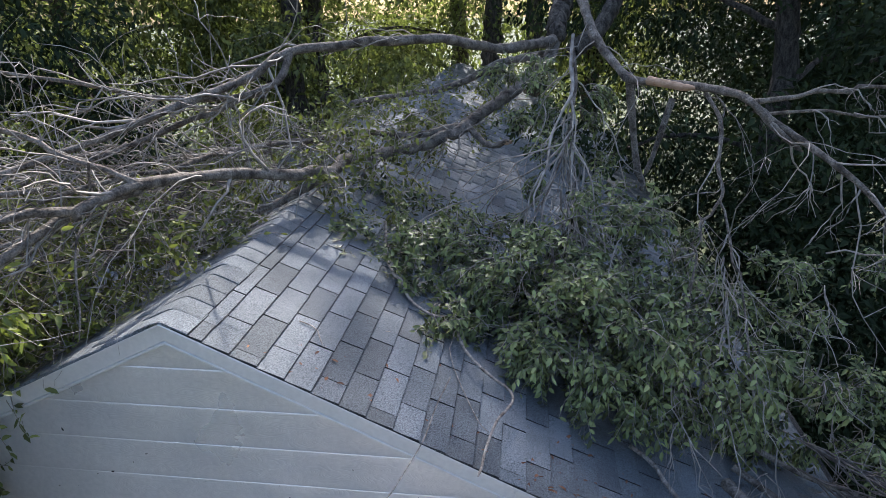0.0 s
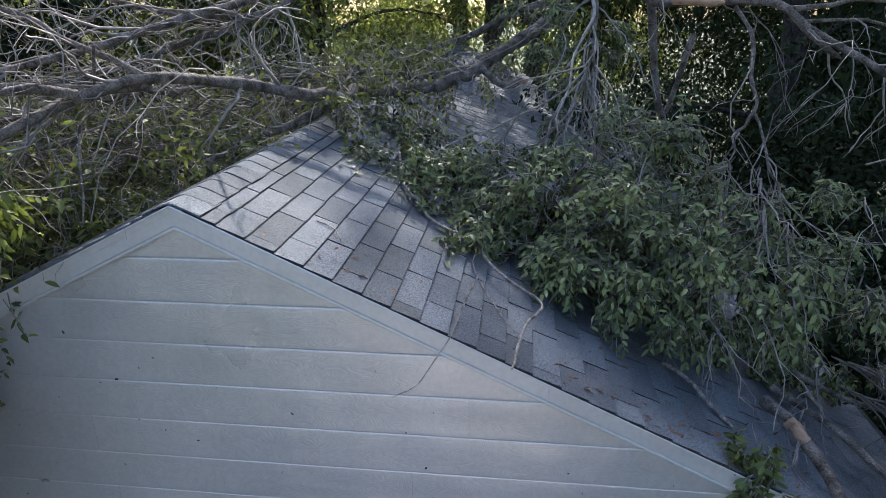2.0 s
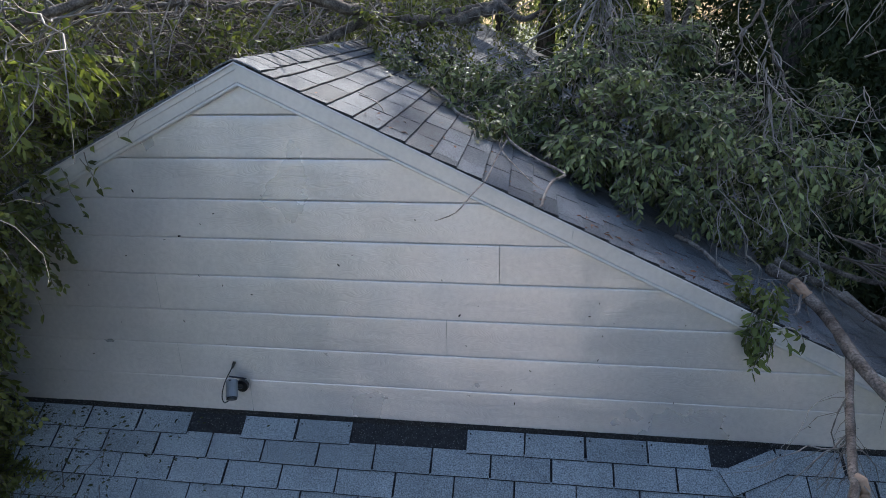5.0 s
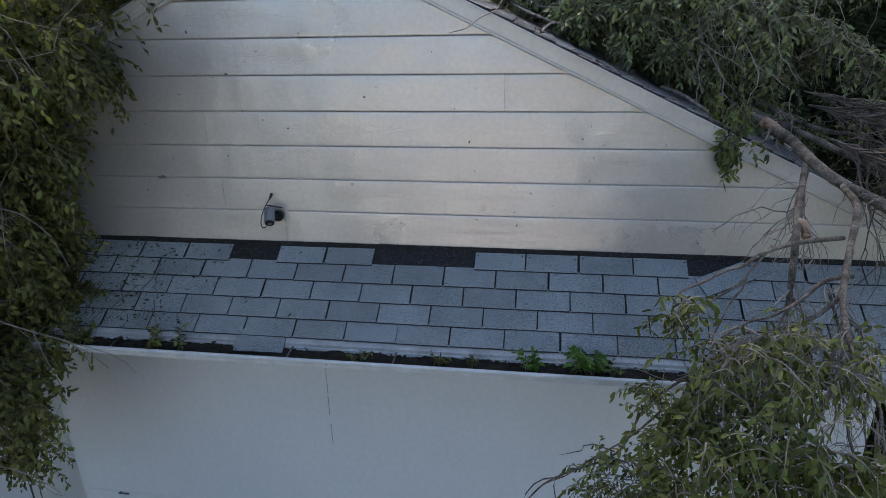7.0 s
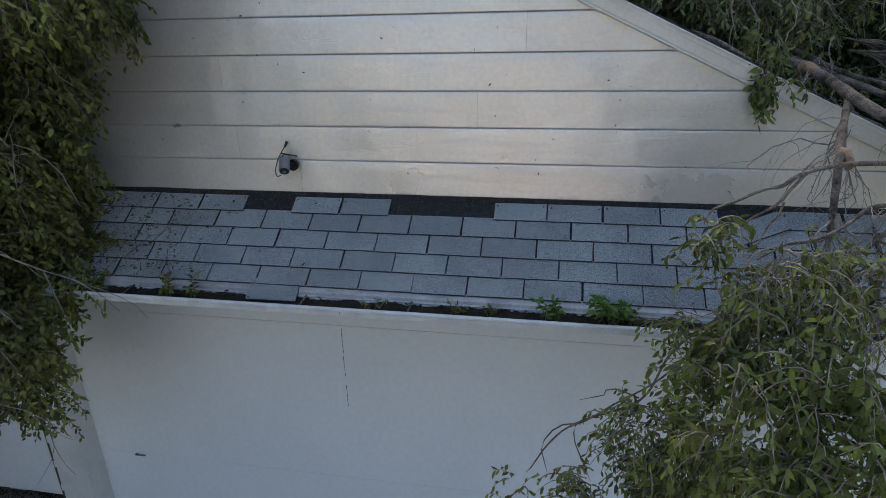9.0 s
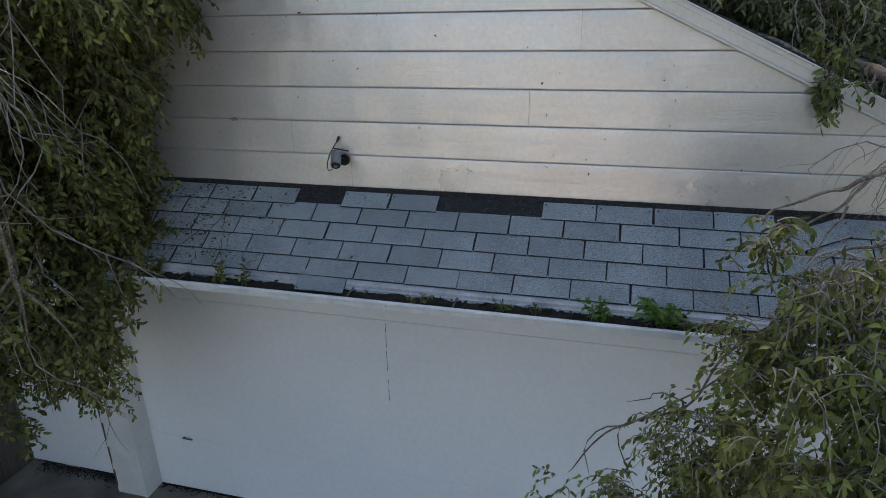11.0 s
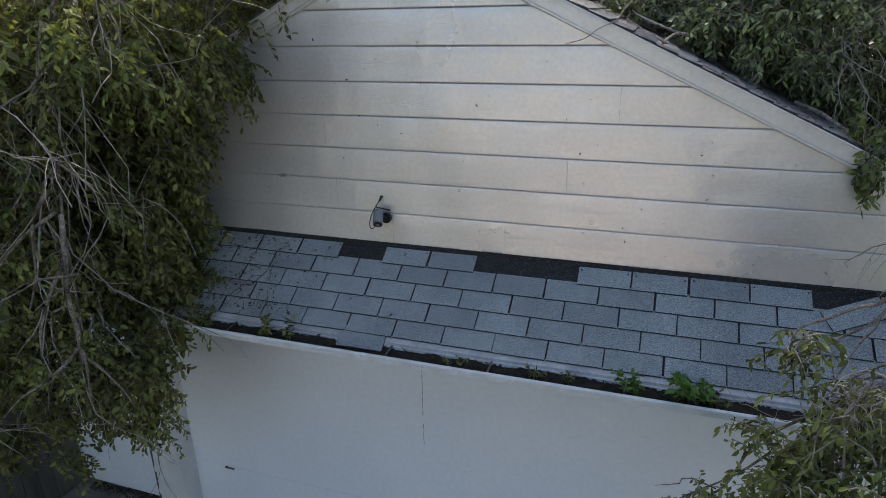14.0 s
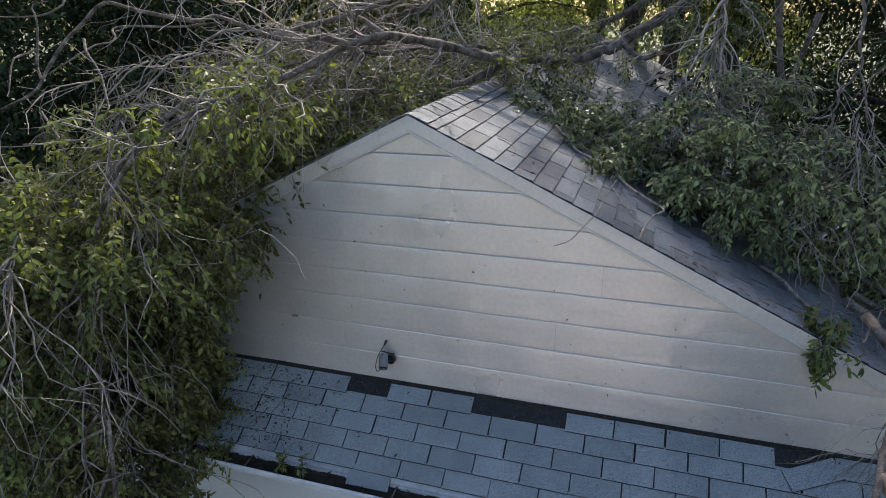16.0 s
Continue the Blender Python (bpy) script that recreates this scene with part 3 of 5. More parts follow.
# ---- gutter ----
gutter = empty("gutter", (0, -0.6, 2.3), "white metal gutter clogged with soil and weeds under the pent roof", "gutter")
bm = bmesh.new()
outer = [(-0.536, 2.370), (-0.536, 2.331), (-0.545, 2.325), (-0.638, 2.325), (-0.647, 2.330), (-0.651, 2.360), (-0.660, 2.364), (-0.666, 2.369), (-0.666, 2.379), (-0.661, 2.385), (-0.652, 2.385), (-0.648, 2.380)]
inner = [(-0.645, 2.340), (-0.640, 2.331), (-0.549, 2.331), (-0.541, 2.335), (-0.541, 2.370)]
prism(bm, outer + inner, -1.56, 3.72)
part("trough", bm, M_ALU, gutter)
bm = bmesh.new()
box(bm, -1.575, -1.56, -0.669, -0.535, 2.324, 2.392, 0.001)
part("end_cap", bm, M_ALU, gutter)
for gx in (-1.05, 0.02, 0.62, 2.45):
    bm = bmesh.new()
    prism(bm, [(-0.650, 2.378), (-0.534, 2.386), (-0.534, 2.390), (-0.650, 2.382)], gx, gx + 0.010)
    part("strap", bm, M_METAL, gutter)
xs = np.linspace(-1.55, 3.7, 400)
ys = np.linspace(-0.644, -0.538, 9)
X, Y = np.meshgrid(xs, ys, indexing="ij")
Z = 2.352 + 0.28 * np.maximum(0, Y + 0.61) + 0.012 * np.array([noise.noise((a * 9, b * 30, 0)) for a, b in zip(X.ravel(), Y.ravel())]).reshape(X.shape) + 0.003 * RNG.standard_normal(X.shape)
idx = np.arange(X.size).reshape(X.shape)
q = np.stack([idx[:-1, :-1], idx[1:, :-1], idx[1:, 1:], idx[:-1, 1:]], -1).reshape(-1, 4)
tagged(obj("gutter_soil", mesh_from("gutter_soil", np.stack([X, Y, Z], -1).reshape(-1, 3), q), M_SOIL), "dark rotten leaf soil filling the gutter", "soil", "", "stuff")
# litter in the gutter
n = 420
b = np.stack([RNG.uniform(-1.5, 3.6, n), RNG.uniform(-0.64, -0.545, n), np.zeros(n)], -1)
b[:, 2] = 2.355 + 0.28 * np.maximum(0, b[:, 1] + 0.61) + RNG.random(n) * 0.016
v, f = leaves(b, RNG.standard_normal((n, 3)) * (1, 1, 0.3), np.array([0, 0, 1.0]) + RNG.standard_normal((n, 3)) * 0.3, RNG.uniform(0.015, 0.04, n))
tagged(obj("leaf_litter", mesh_from("leaf_litter", v, f), M_SOIL), "brown dead leaves and seeds lying in the gutter", "litter", "", "stuff")


def weed(x, y, z, size, stems, seed, mat, label):
    g = np.random.default_rng(seed)
    e = empty("weed", (x, y, z), label, "weed", "weeds in the gutter")
    st, lf = Pile(), Pile()
    for s in range(stems):
        a = g.uniform(0, 6.28)
        lean = np.array([math.cos(a) * 0.5, math.sin(a) * 0.35 - 0.1, 1.0])
        base = np.array([[x + g.uniform(-0.03, 0.03), y + g.uniform(-0.015, 0.015), z]])
        tv, tq, lv, lfa = sprigs(base, lean[None], np.array([size * g.uniform(0.6, 1.1)]), per=15, droop=0.25, leaf=size * 0.26, spread=1.0, bare=0.25)
        st.add(tv, tq)
        lf.add(lv, lfa)
    obj("stem", st.mesh("stem"), M_TWIG, e)
    obj("leaves", lf.mesh("leaves"), mat, e)


weed(1.66, -0.595, 2.352, 0.19, 9, 1, M_WEED, "bright green leafy weed growing out of the gutter")
weed(1.77, -0.595, 2.352, 0.12, 5, 2, M_LEAF, "dark green weed growing out of the gutter")
weed(1.36, -0.595, 2.352, 0.15, 6, 3, M_WEED, "small green fern-like weed in the gutter")
weed(1.05, -0.595, 2.352, 0.08, 4, 4, M_LEAFW, "small faded weed in the gutter")
weed(0.85, -0.595, 2.352, 0.10, 4, 5, M_LEAFW, "thin dry weed in the gutter")
weed(0.42, -0.595, 2.352, 0.09, 4, 6, M_LEAFW, "thin dry weed in the gutter")
weed(-0.64, -0.595, 2.352, 0.15, 4, 7, M_LEAF, "dark green leafy weed growing out of the gutter")
weed(-0.80, -0.595, 2.352, 0.14, 6, 8, M_LEAFW, "straggling olive weed growing out of the gutter")
weed(-1.25, -0.595, 2.352, 0.14, 7, 9, M_LEAFW, "straggling olive weed growing out of the gutter")

# ---- doors, post, fence ----
door = empty("garage_door", (0.15, DOOR_Y, GROUND), "white painted flush garage door with hairline cracks, closed", "garage door")
zs = [GROUND + 0.01, 0.455, 1.790]
for z0, z1 in zip(zs, zs[1:]):
    bm = bmesh.new()
    box(bm, -2.326, 2.62, DOOR_Y, DOOR_Y + 0.04, z0 + 0.0008, z1 - 0.0008, 0.001)
    panel = part("panel", bm, M_DOOR, door)
bm = bmesh.new()
box(bm, -1.995, -1.90, DOOR_Y - 0.018, DOOR_Y - 0.008, 0.437, 0.450, 0.003)
box(bm, -1.99, -1.975, DOOR_Y - 0.01, DOOR_Y + 0.004, 0.437, 0.45)
part("handle", bm, M_METAL, panel, "small rusty lift handle")
for cz0, cz1, cx in ((1.57, 1.785, -0.086), (1.38, 1.55, -0.088), (1.12, 1.31, -0.087)):
    bm = bmesh.new()
    for j in range(5):
        a, c = cz0 + (cz1 - cz0) * j / 5, cz0 + (cz1 - cz0) * (j + 0.75) / 5
        box(bm, cx + rr.uniform(-0.003, 0), cx + 0.001 + rr.uniform(0, 0.001), DOOR_Y - 0.002, DOOR_Y + 0.002, a, c)
    part("crack", bm, M_SPECK, panel)
door2 = empty("side_door", (-3.1, DOOR_Y, GROUND), "white painted second garage door, mostly behind leaves", "garage door")
bm = bmesh.new()
box(bm, -3.72, -2.668, DOOR_Y - 0.03, DOOR_Y + 0.02, GROUND + 0.03, 1.79, 0.002)
part("panel", bm, M_DOOR, door2)
post = empty("door_post", (-2.49, 0.1, GROUND), "white boarded post between the two garage doors", "post")
bm = bmesh.new()
box(bm, -2.622, -2.333, 0.028, 0.30, GROUND, 2.304)
part("core", bm, M_WHITE, post)
for j in range(10):
    z0 = GROUND + 0.004 + j * 0.245
    bm = bmesh.new()
    prism(bm, [(0.027, z0), (0.010, z0), (0.018, min(z0 + 0.25, 2.302)), (0.027, min(z0 + 0.25, 2.302))], -2.628, -2.341)
    part("board", bm, M_WHITE, post)
# Left trim takes a dark wood colour in place of the shadow gap there.
for x0, y0, mt in ((-2.637, 0.012, M_FENCE), (-2.341, 0.004, M_WHITE)):
    bm = bmesh.new()
    box(bm, x0, x0 + 0.018, y0, 0.199, GROUND + 0.002, 2.303, 0.002)
    part("corner_trim", bm, mt, post)
# dirt strip before the side door
n = 700
b = np.stack([RNG.uniform(-3.6, -2.66, n), DOOR_Y - 0.03 - np.abs(RNG.normal(0, 0.05, n)), GROUND + RNG.random(n) * 0.012], -1)
b2 = np.stack([RNG.uniform(-2.3, 0.5, n), DOOR_Y - 0.01 - np.abs(RNG.normal(0, 0.04, n)), GROUND + RNG.random(n) * 0.01], -1)
b = np.concatenate([b, b2])
v, f = leaves(b, RNG.standard_normal((2 * n, 3)) * (1, 1, 0.25), np.array([0, 0, 1.0]) + RNG.standard_normal((2 * n, 3)) * 0.3, RNG.uniform(0.01, 0.035, 2 * n))
tagged(obj("ground_litter", mesh_from("ground_litter", v, f), M_SOIL), "dark dead leaves and dirt along the door sills", "litter", "", "stuff")

fence = empty("fence", (-3.75, -1.2, GROUND), "dark weathered board fence beside the garage", "fence")
for j in range(17):
    y1 = 0.18 - j * 0.145
    bm = bmesh.new()
    box(bm, -3.79, -3.765, y1 - 0.138, y1, GROUND - 0.05, 1.45 + rr.uniform(-0.02, 0.02), 0.002)
    part("board", bm, M_FENCE, fence)
for z in (0.25, 1.1):
    bm = bmesh.new()
    box(bm, -3.83, -3.79, -2.3, 0.18, z, z + 0.09, 0.003)
    part("rail", bm, M_FENCE, fence)

# ---- security camera on the wall ----
sc = empty("security_camera", (-0.20, -0.03, 3.0), "small grey bullet security camera with a black cable on the siding", "camera")


def rod(bm, a, b, r, seg=20, r2=None):
    a, b = Vector(a), Vector(b)
    m = Matrix.Translation((a + b) / 2) @ (b - a).to_track_quat("Z", "Y").to_matrix().to_4x4()
    bmesh.ops.create_cone(bm, cap_ends=True, segments=seg, radius1=r, radius2=r if r2 is None else r2, depth=(b - a).length, matrix=m)


bm = bmesh.new()
rod(bm, (-0.234, -0.062, 3.046), (-0.212, -0.130, 2.982), 0.031)
bmesh.ops.bevel(bm, geom=[e for e in bm.edges if len(e.link_faces) == 2 and e.calc_face_angle() > 1.0], offset=0.004, segments=2, affect="EDGES")
casing = part("casing", bm, M_CAMG, sc, "grey cylindrical casing")
bm = bmesh.new()
rod(bm, (-0.2124, -0.1285, 2.9835), (-0.2105, -0.1345, 2.978), 0.0275)
part("lens_face", bm, M_BLACK, casing)
bm = bmesh.new()
rod(bm, (-0.2106, -0.1340, 2.9785), (-0.2097, -0.1370, 2.976), 0.012)
part("lens", bm, M_CAMG, casing)
bm = bmesh.new()
rod(bm, (-0.230, -0.085, 3.058), (-0.230, -0.088, 3.064), 0.006, 12)
part("sensor", bm, M_BLACK, casing)
bm = bmesh.new()
rod(bm, (-0.200, -0.012, 2.992), (-0.200, -0.034, 2.992), 0.034)
part("mount_plate", bm, M_BLACK, sc)
bm = bmesh.new()
rod(bm, (-0.200, -0.034, 2.992), (-0.224, -0.075, 3.02), 0.013)
part("arm", bm, M_BLACK, sc)
bm = bmesh.new()
rod(bm, (-0.248, -0.062, 3.070), (-0.158, -0.048, 3.052), 0.0045, 10)
part("aerial", bm, M_BLACK, sc)
v, q = tubes(smooth_line([(-0.236, -0.022, 3.110), (-0.248, -0.045, 3.085), (-0.270, -0.075, 3.035), (-0.276, -0.11, 2.98), (-0.262, -0.125, 2.948), (-0.240, -0.120, 2.955)], 24)[None], np.full((1, 24), 0.003), 8)
obj("cable", mesh_from("cable", v, q), M_BLACK, sc, "thin black cable", True)
bm = bmesh.new()
rod(bm, (-0.228, -0.015, 3.132), (-0.239, -0.030, 3.100), 0.009, 12, 0.006)
part("plug", bm, M_BLACK, sc)

# small dark bits stuck on the wall
n = 95
x = RNG.uniform(-1.8, 3.0, n)
z = RNG.uniform(2.85, 4.2, n)
keep = np.abs(x) < (4.45 - z) / SLOPE
x, z = x[keep], z[keep]
b = np.stack([x, np.full(len(x), -0.0125), z], -1)
v, f = leaves(b, np.stack([RNG.normal(0, 1, len(x)), np.zeros(len(x)), RNG.normal(0, 1, len(x))], -1), np.tile([0.0, -1, 0.2], (len(x), 1)), RNG.uniform(0.004, 0.016, len(x)) * RNG.choice([1, 1, 1, 1.4], len(x)))
tagged(obj("stuck_leaf_bits", mesh_from("stuck_leaf_bits", v, f), M_SPECK), "dark bits of leaf and seed stuck to the siding", "debris", "", "stuff")

# ---- main roof ----
bm = bmesh.new()
e = HALF + 0.02
prism(bm, [(0, RIDGE - 0.012), (e, RIDGE - 0.012 - SLOPE * e), (e, RIDGE - 0.05 - SLOPE * e), (0, RIDGE - 0.05), (-e, RIDGE - 0.05 - SLOPE * e), (-e, RIDGE - 0.012 - SLOPE * e)], -0.025, DEPTH, "y")
roof = tagged(part("main_roof", bm, M_FELT, None), "grey asphalt shingle gable roof under fallen branches", "roof", "", "structure")
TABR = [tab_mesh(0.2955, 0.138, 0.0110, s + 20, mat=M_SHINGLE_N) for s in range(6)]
rest = Pile()
STEP = 0.127 * math.cos(PITCH)


def slope_pose(s, x, y, lift):
    """The pose of a tab on the east (s 1) or west (s -1) slope: its lower edge at x, its length along y."""
    base = Matrix.Translation((s * x, y, RIDGE - SLOPE * x - 0.003))
    along = Vector((0, 1, 0)) if s > 0 else Vector((0, -1, 0))
    upw = Vector((-s * math.cos(PITCH), 0, math.sin(PITCH)))
    nrm = along.cross(upw)
    m = Matrix((along, upw, nrm)).transposed().to_4x4()
    return base @ m @ pose(0, 0, 0, -lift)


FIRST = (0.090, 0.206, 0.018, 0.147, 0.290, 0.088, 0.226, 0.036, 0.162)     # where each course's first joint lies
tabs_near = 0
for s in (1, -1):
    for c in range(30):
        x = 0.157 + STEP * c + 0.02
        if x > HALF + 0.03:
            break
        off = (FIRST[c] if s > 0 and c < len(FIRST) else (0.09, 0.21, 0.03, 0.15, 0.28)[c % 5]) + rr.uniform(-0.006, 0.006)
        y = -0.042
        first = True
        while y < DEPTH - 0.1:
            w = off + 0.0445 if first else 0.318
            first = False
            if w < 0.03:
                y += w
                continue
            m = slope_pose(s, x + rr.uniform(-0.0015, 0.0015), y + 0.0012 if s > 0 else y + w - 0.0012, 3.5 + rr.uniform(-0.4, 0.6)) @ Matrix.Diagonal((w / 0.302, 1, 1, 1))
            if s > 0 and x < 2.75 and y < 3.7 and tabs_near < 300:
                lay(rr.choice(TABR), m, roof)
                tabs_near += 1
            else:
                me = rr.choice(TABR)
                co = np.array([v.co for v in me.vertices])
                co = co @ np.array(m.to_3x3()).T + np.array(m.translation)
                rest.add(co, np.array([p.vertices[:] for p in me.polygons]))
            y += w
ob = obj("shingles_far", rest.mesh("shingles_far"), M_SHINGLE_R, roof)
ob["kind"] = "stuff"
# ridge caps
capm = bpy.data.meshes.new("ridge_cap")
cv, cf = [], []
for j, (yy, h) in enumerate(((0.0, 0.007), (0.01, 0.009), (0.19, 0.002))):
    for i in range(11):
        a = (i - 5) / 5 * 0.122
        cv.append((a, yy, h - SLOPE * math.sqrt(a * a + 0.0004) + SLOPE * 0.010))
for i in range(11):
    a = (i - 5) / 5 * 0.122
    cv.append((a, 0.0, 0.000 - SLOPE * math.sqrt(a * a + 0.0004) + SLOPE * 0.010))
for j in range(2):
    for i in range(10):
        cf.append((j * 11 + i, j * 11 + i + 1, (j + 1) * 11 + i + 1, (j + 1) * 11 + i))
for i in range(10):
    cf.append((33 + i, 33 + i + 1, i + 1, i))
cv += [(0.122, 0.19, -0.012 - SLOPE * 0.122), (-0.122, 0.19, -0.012 - SLOPE * 0.122)]
cf += [(43, 44, 32, 21, 10), (33, 0, 11, 22, 45)]
capm.from_pydata(cv, [], cf)
capm.materials.append(M_SHINGLE_N)
capm.materials.append(M_FELT)
capm.polygons.foreach_set("material_index", [0] * 30 + [1] * 2)
for j in range(95):
    y = -0.045 + 0.127 * j
    lay(capm, pose(rr.uniform(-0.003, 0.003), y, RIDGE + 0.002, 0, 0, rr.uniform(-0.8, 0.8)), roof, "ridge_cap")

# ---- the fallen tree ----
tree = empty("fallen_tree", (1.85, 4.4, 4.3), "storm-broken tree lying over the garage roof with torn limbs", "tree")
BOUGHS = []


def bough(r0, r1, *pts):
    """One limb of the fallen tree, from its thick end to its thin end."""
    limb("limb", pts, r0 * 0.76, r1 * 0.76, tree)
    BOUGHS.append((pts, r0, r1))


bough(0.085, 0.024, (1.83, 4.75, 5.95), (1.73, 4.1, 5.43), (1.35, 3.6, 5.11), (0.97, 3.2, 4.89), (0.63, 2.95, 4.78), (0.28, 2.37, 4.82), (0.09, 1.65, 4.87), (-0.19, 1.14, 5.0), (-0.38, 0.6, 5.09), (-0.52, 0.31, 5.05), (-0.64, 0.0, 5.09))
bough(0.036, 0.016, (-0.4, 0.62, 5.06), (-0.55, 0.3, 5.01), (-0.70, -0.1, 4.88), (-0.92, -0.45, 4.78), (-1.15, -0.8, 4.66))
bough(0.045, 0.02, (0.12, 1.75, 4.80), (-0.07, 1.6, 4.71), (-0.25, 1.45, 4.64), (-0.5, 1.2, 4.52))
bough(0.062, 0.022, (1.75, 4.1, 5.56), (1.34, 3.6, 5.52), (0.82, 3.0, 5.65), (0.28, 2.6, 5.64), (-0.11, 2.22, 5.61), (-0.34, 1.93, 5.47), (-0.64, 1.44, 5.34), (-0.94, 1.0, 5.21), (-1.3, 0.5, 5.08))
bough(0.035, 0.012, (-0.13, 2.2, 5.61), (-0.2, 2.0, 5.41), (-0.34, 1.9, 5.36), (-0.74, 1.6, 5.37), (-1.12, 1.35, 5.49), (-1.6, 1.0, 5.62))
bough(0.03, 0.014, (-0.27, 2.0, 5.35), (-0.46, 1.8, 5.32), (-0.92, 1.5, 5.14), (-1.32, 1.2, 5.01), (-1.7, 0.8, 4.9))
bough(0.04, 0.014, (0.93, 3.2, 4.9), (0.51, 3.0, 4.86), (0.15, 2.9, 4.92), (-0.2, 2.5, 4.92), (-0.62, 2.0, 4.94), (-0.85, 1.5, 4.92), (-1.08, 1.1, 4.93), (-1.5, 0.5, 4.8))
bough(0.022, 0.012, (-0.38, 0.6, 5.09), (-0.6, 0.45, 5.24), (-0.83, 0.33, 5.39), (-1.15, 0.1, 5.5), (-1.5, -0.3, 5.45))
bough(0.009, 0.006, (-0.5, 0.42, 5.24), (-0.57, 0.4, 4.99), (-0.45, 0.1, 4.78), (-0.37, -0.06, 4.58))
bough(0.052, 0.020, (1.88, 3.15, 6.15), (1.91, 2.9, 5.90), (1.97, 2.65, 5.66), (2.12, 2.42, 5.485), (2.24, 2.28, 5.41), (2.52, 1.95, 5.38), (2.75, 1.6, 5.32), (2.89, 1.52, 5.21), (3.04, 1.46, 5.08))
bough(0.03, 0.012, (2.8, 1.6, 5.3), (2.98, 1.5, 5.18), (3.15, 1.3, 5.05), (3.27, 1.2, 4.94), (3.35, 1.1, 4.81), (3.5, 0.9, 4.4))
bough(0.022, 0.01, (2.75, 1.6, 5.33), (3.17, 1.7, 5.37), (3.57, 1.8, 5.38), (4.3, 1.9, 5.3))
bough(0.014, 0.007, (2.85, 1.58, 5.27), (3.19, 1.7, 5.26), (3.6, 1.8, 5.22), (4.2, 1.8, 5.1))
bough(0.018, 0.007, (2.6, 1.9, 5.35), (2.67, 1.75, 5.18), (2.61, 1.5, 4.97), (2.62, 1.39, 4.83), (2.52, 1.3, 4.69), (2.46, 1.2, 4.47), (2.44, 1.1, 4.2))
bough(0.011, 0.006, (2.61, 1.38, 4.82), (2.64, 1.2, 4.63), (2.65, 1.04, 4.46), (2.67, 0.85, 4.26), (2.7, 0.7, 4.0))
bough(0.018, 0.007, (1.82, 2.65, 5.63), (1.82, 2.4, 5.34), (1.81, 2.18, 5.09), (1.72, 2.0, 4.83), (1.6, 1.8, 4.58))
bough(0.012, 0.006, (1.81, 2.25, 5.17), (1.83, 2.15, 4.96), (1.85, 2.0, 4.64), (1.87, 1.9, 4.47))
bough(0.04, 0.03, (2.24, 2.6, 5.4), (2.3, 2.65, 5.02), (2.38, 2.66, 4.67), (2.42, 2.66, 4.5))
bough(0.035, 0.025, (2.65, 3.0, 5.16), (2.57, 3.0, 4.82), (2.49, 3.0, 4.54))
bough(0.06, 0.03, (1.65, 4.0, 5.44), (1.32, 4.3, 5.37), (0.72, 4.6, 5.09), (0.19, 4.8, 4.95), (-0.5, 4.8, 4.9))
bough(0.04, 0.028, (1.0, 3.2, 4.92), (1.2, 3.0, 4.78), (1.38, 2.9, 4.84))
limb("trunk", [(6.9, 6.6, GROUND - 0.1), (6.7, 6.5, 4.0), (5.4, 6.3, 7.6), (3.2, 5.8, 7.7), (2.0, 5.0, 6.2), (1.76, 4.2, 5.55)], 0.2, 0.085, tree, M_BARKD)
limb("trunk", [(1.95, 4.35, 5.40), (2.3, 4.6, 5.75), (2.75, 5.0, 6.6)], 0.085, 0.075, tree, M_BARKD)
# pale twigs that hang in a fan from the broken crown
def fan_twig(r0, r1, *pts):
    limb("twig", pts, r0, r1, tree, M_TWIG, wob=0.006)


fan_twig(0.0130, 0.0050, (1.83, 2.60, 5.67), (1.81, 2.45, 5.48), (1.82, 2.30, 5.32), (1.75, 2.15, 5.19), (1.68, 2.00, 5.04), (1.65, 1.85, 4.90), (1.59, 1.70, 4.78), (1.58, 1.55, 4.66))
fan_twig(0.0065, 0.0030, (1.83, 2.50, 5.45), (1.82, 2.33, 5.26), (1.84, 2.16, 5.13), (1.83, 1.99, 4.99), (1.81, 1.82, 4.85), (1.81, 1.65, 4.73))
fan_twig(0.0060, 0.0030, (1.84, 2.48, 5.40), (1.91, 2.38, 5.31), (1.98, 2.29, 5.22), (2.03, 2.19, 5.18), (2.04, 2.10, 5.07), (1.99, 2.00, 5.01))
fan_twig(0.0060, 0.0025, (1.82, 2.50, 5.42), (1.70, 2.50, 5.35), (1.60, 2.50, 5.24), (1.49, 2.50, 5.23), (1.41, 2.50, 5.23), (1.35, 2.50, 5.15), (1.10, 2.50, 5.03), (1.04, 2.50, 4.99))
fan_twig(0.0045, 0.0025, (1.61, 2.50, 5.24), (1.65, 2.35, 5.13), (1.60, 2.20, 5.00), (1.53, 2.05, 4.90), (1.51, 1.90, 4.78))
fan_twig(0.0055, 0.0030, (1.82, 1.97, 5.02), (1.89, 1.81, 4.91), (1.93, 1.66, 4.80), (1.94, 1.51, 4.65), (1.97, 1.35, 4.57))
fan_twig(0.0050, 0.0030, (2.03, 2.10, 5.14), (2.09, 2.05, 5.05), (2.12, 2.00, 4.94), (2.17, 1.95, 4.88), (2.26, 1.90, 4.84))
fan_twig(0.0045, 0.0025, (1.81, 1.83, 4.86), (1.84, 1.75, 4.82), (1.85, 1.67, 4.80), (1.88, 1.58, 4.73), (1.91, 1.50, 4.61))
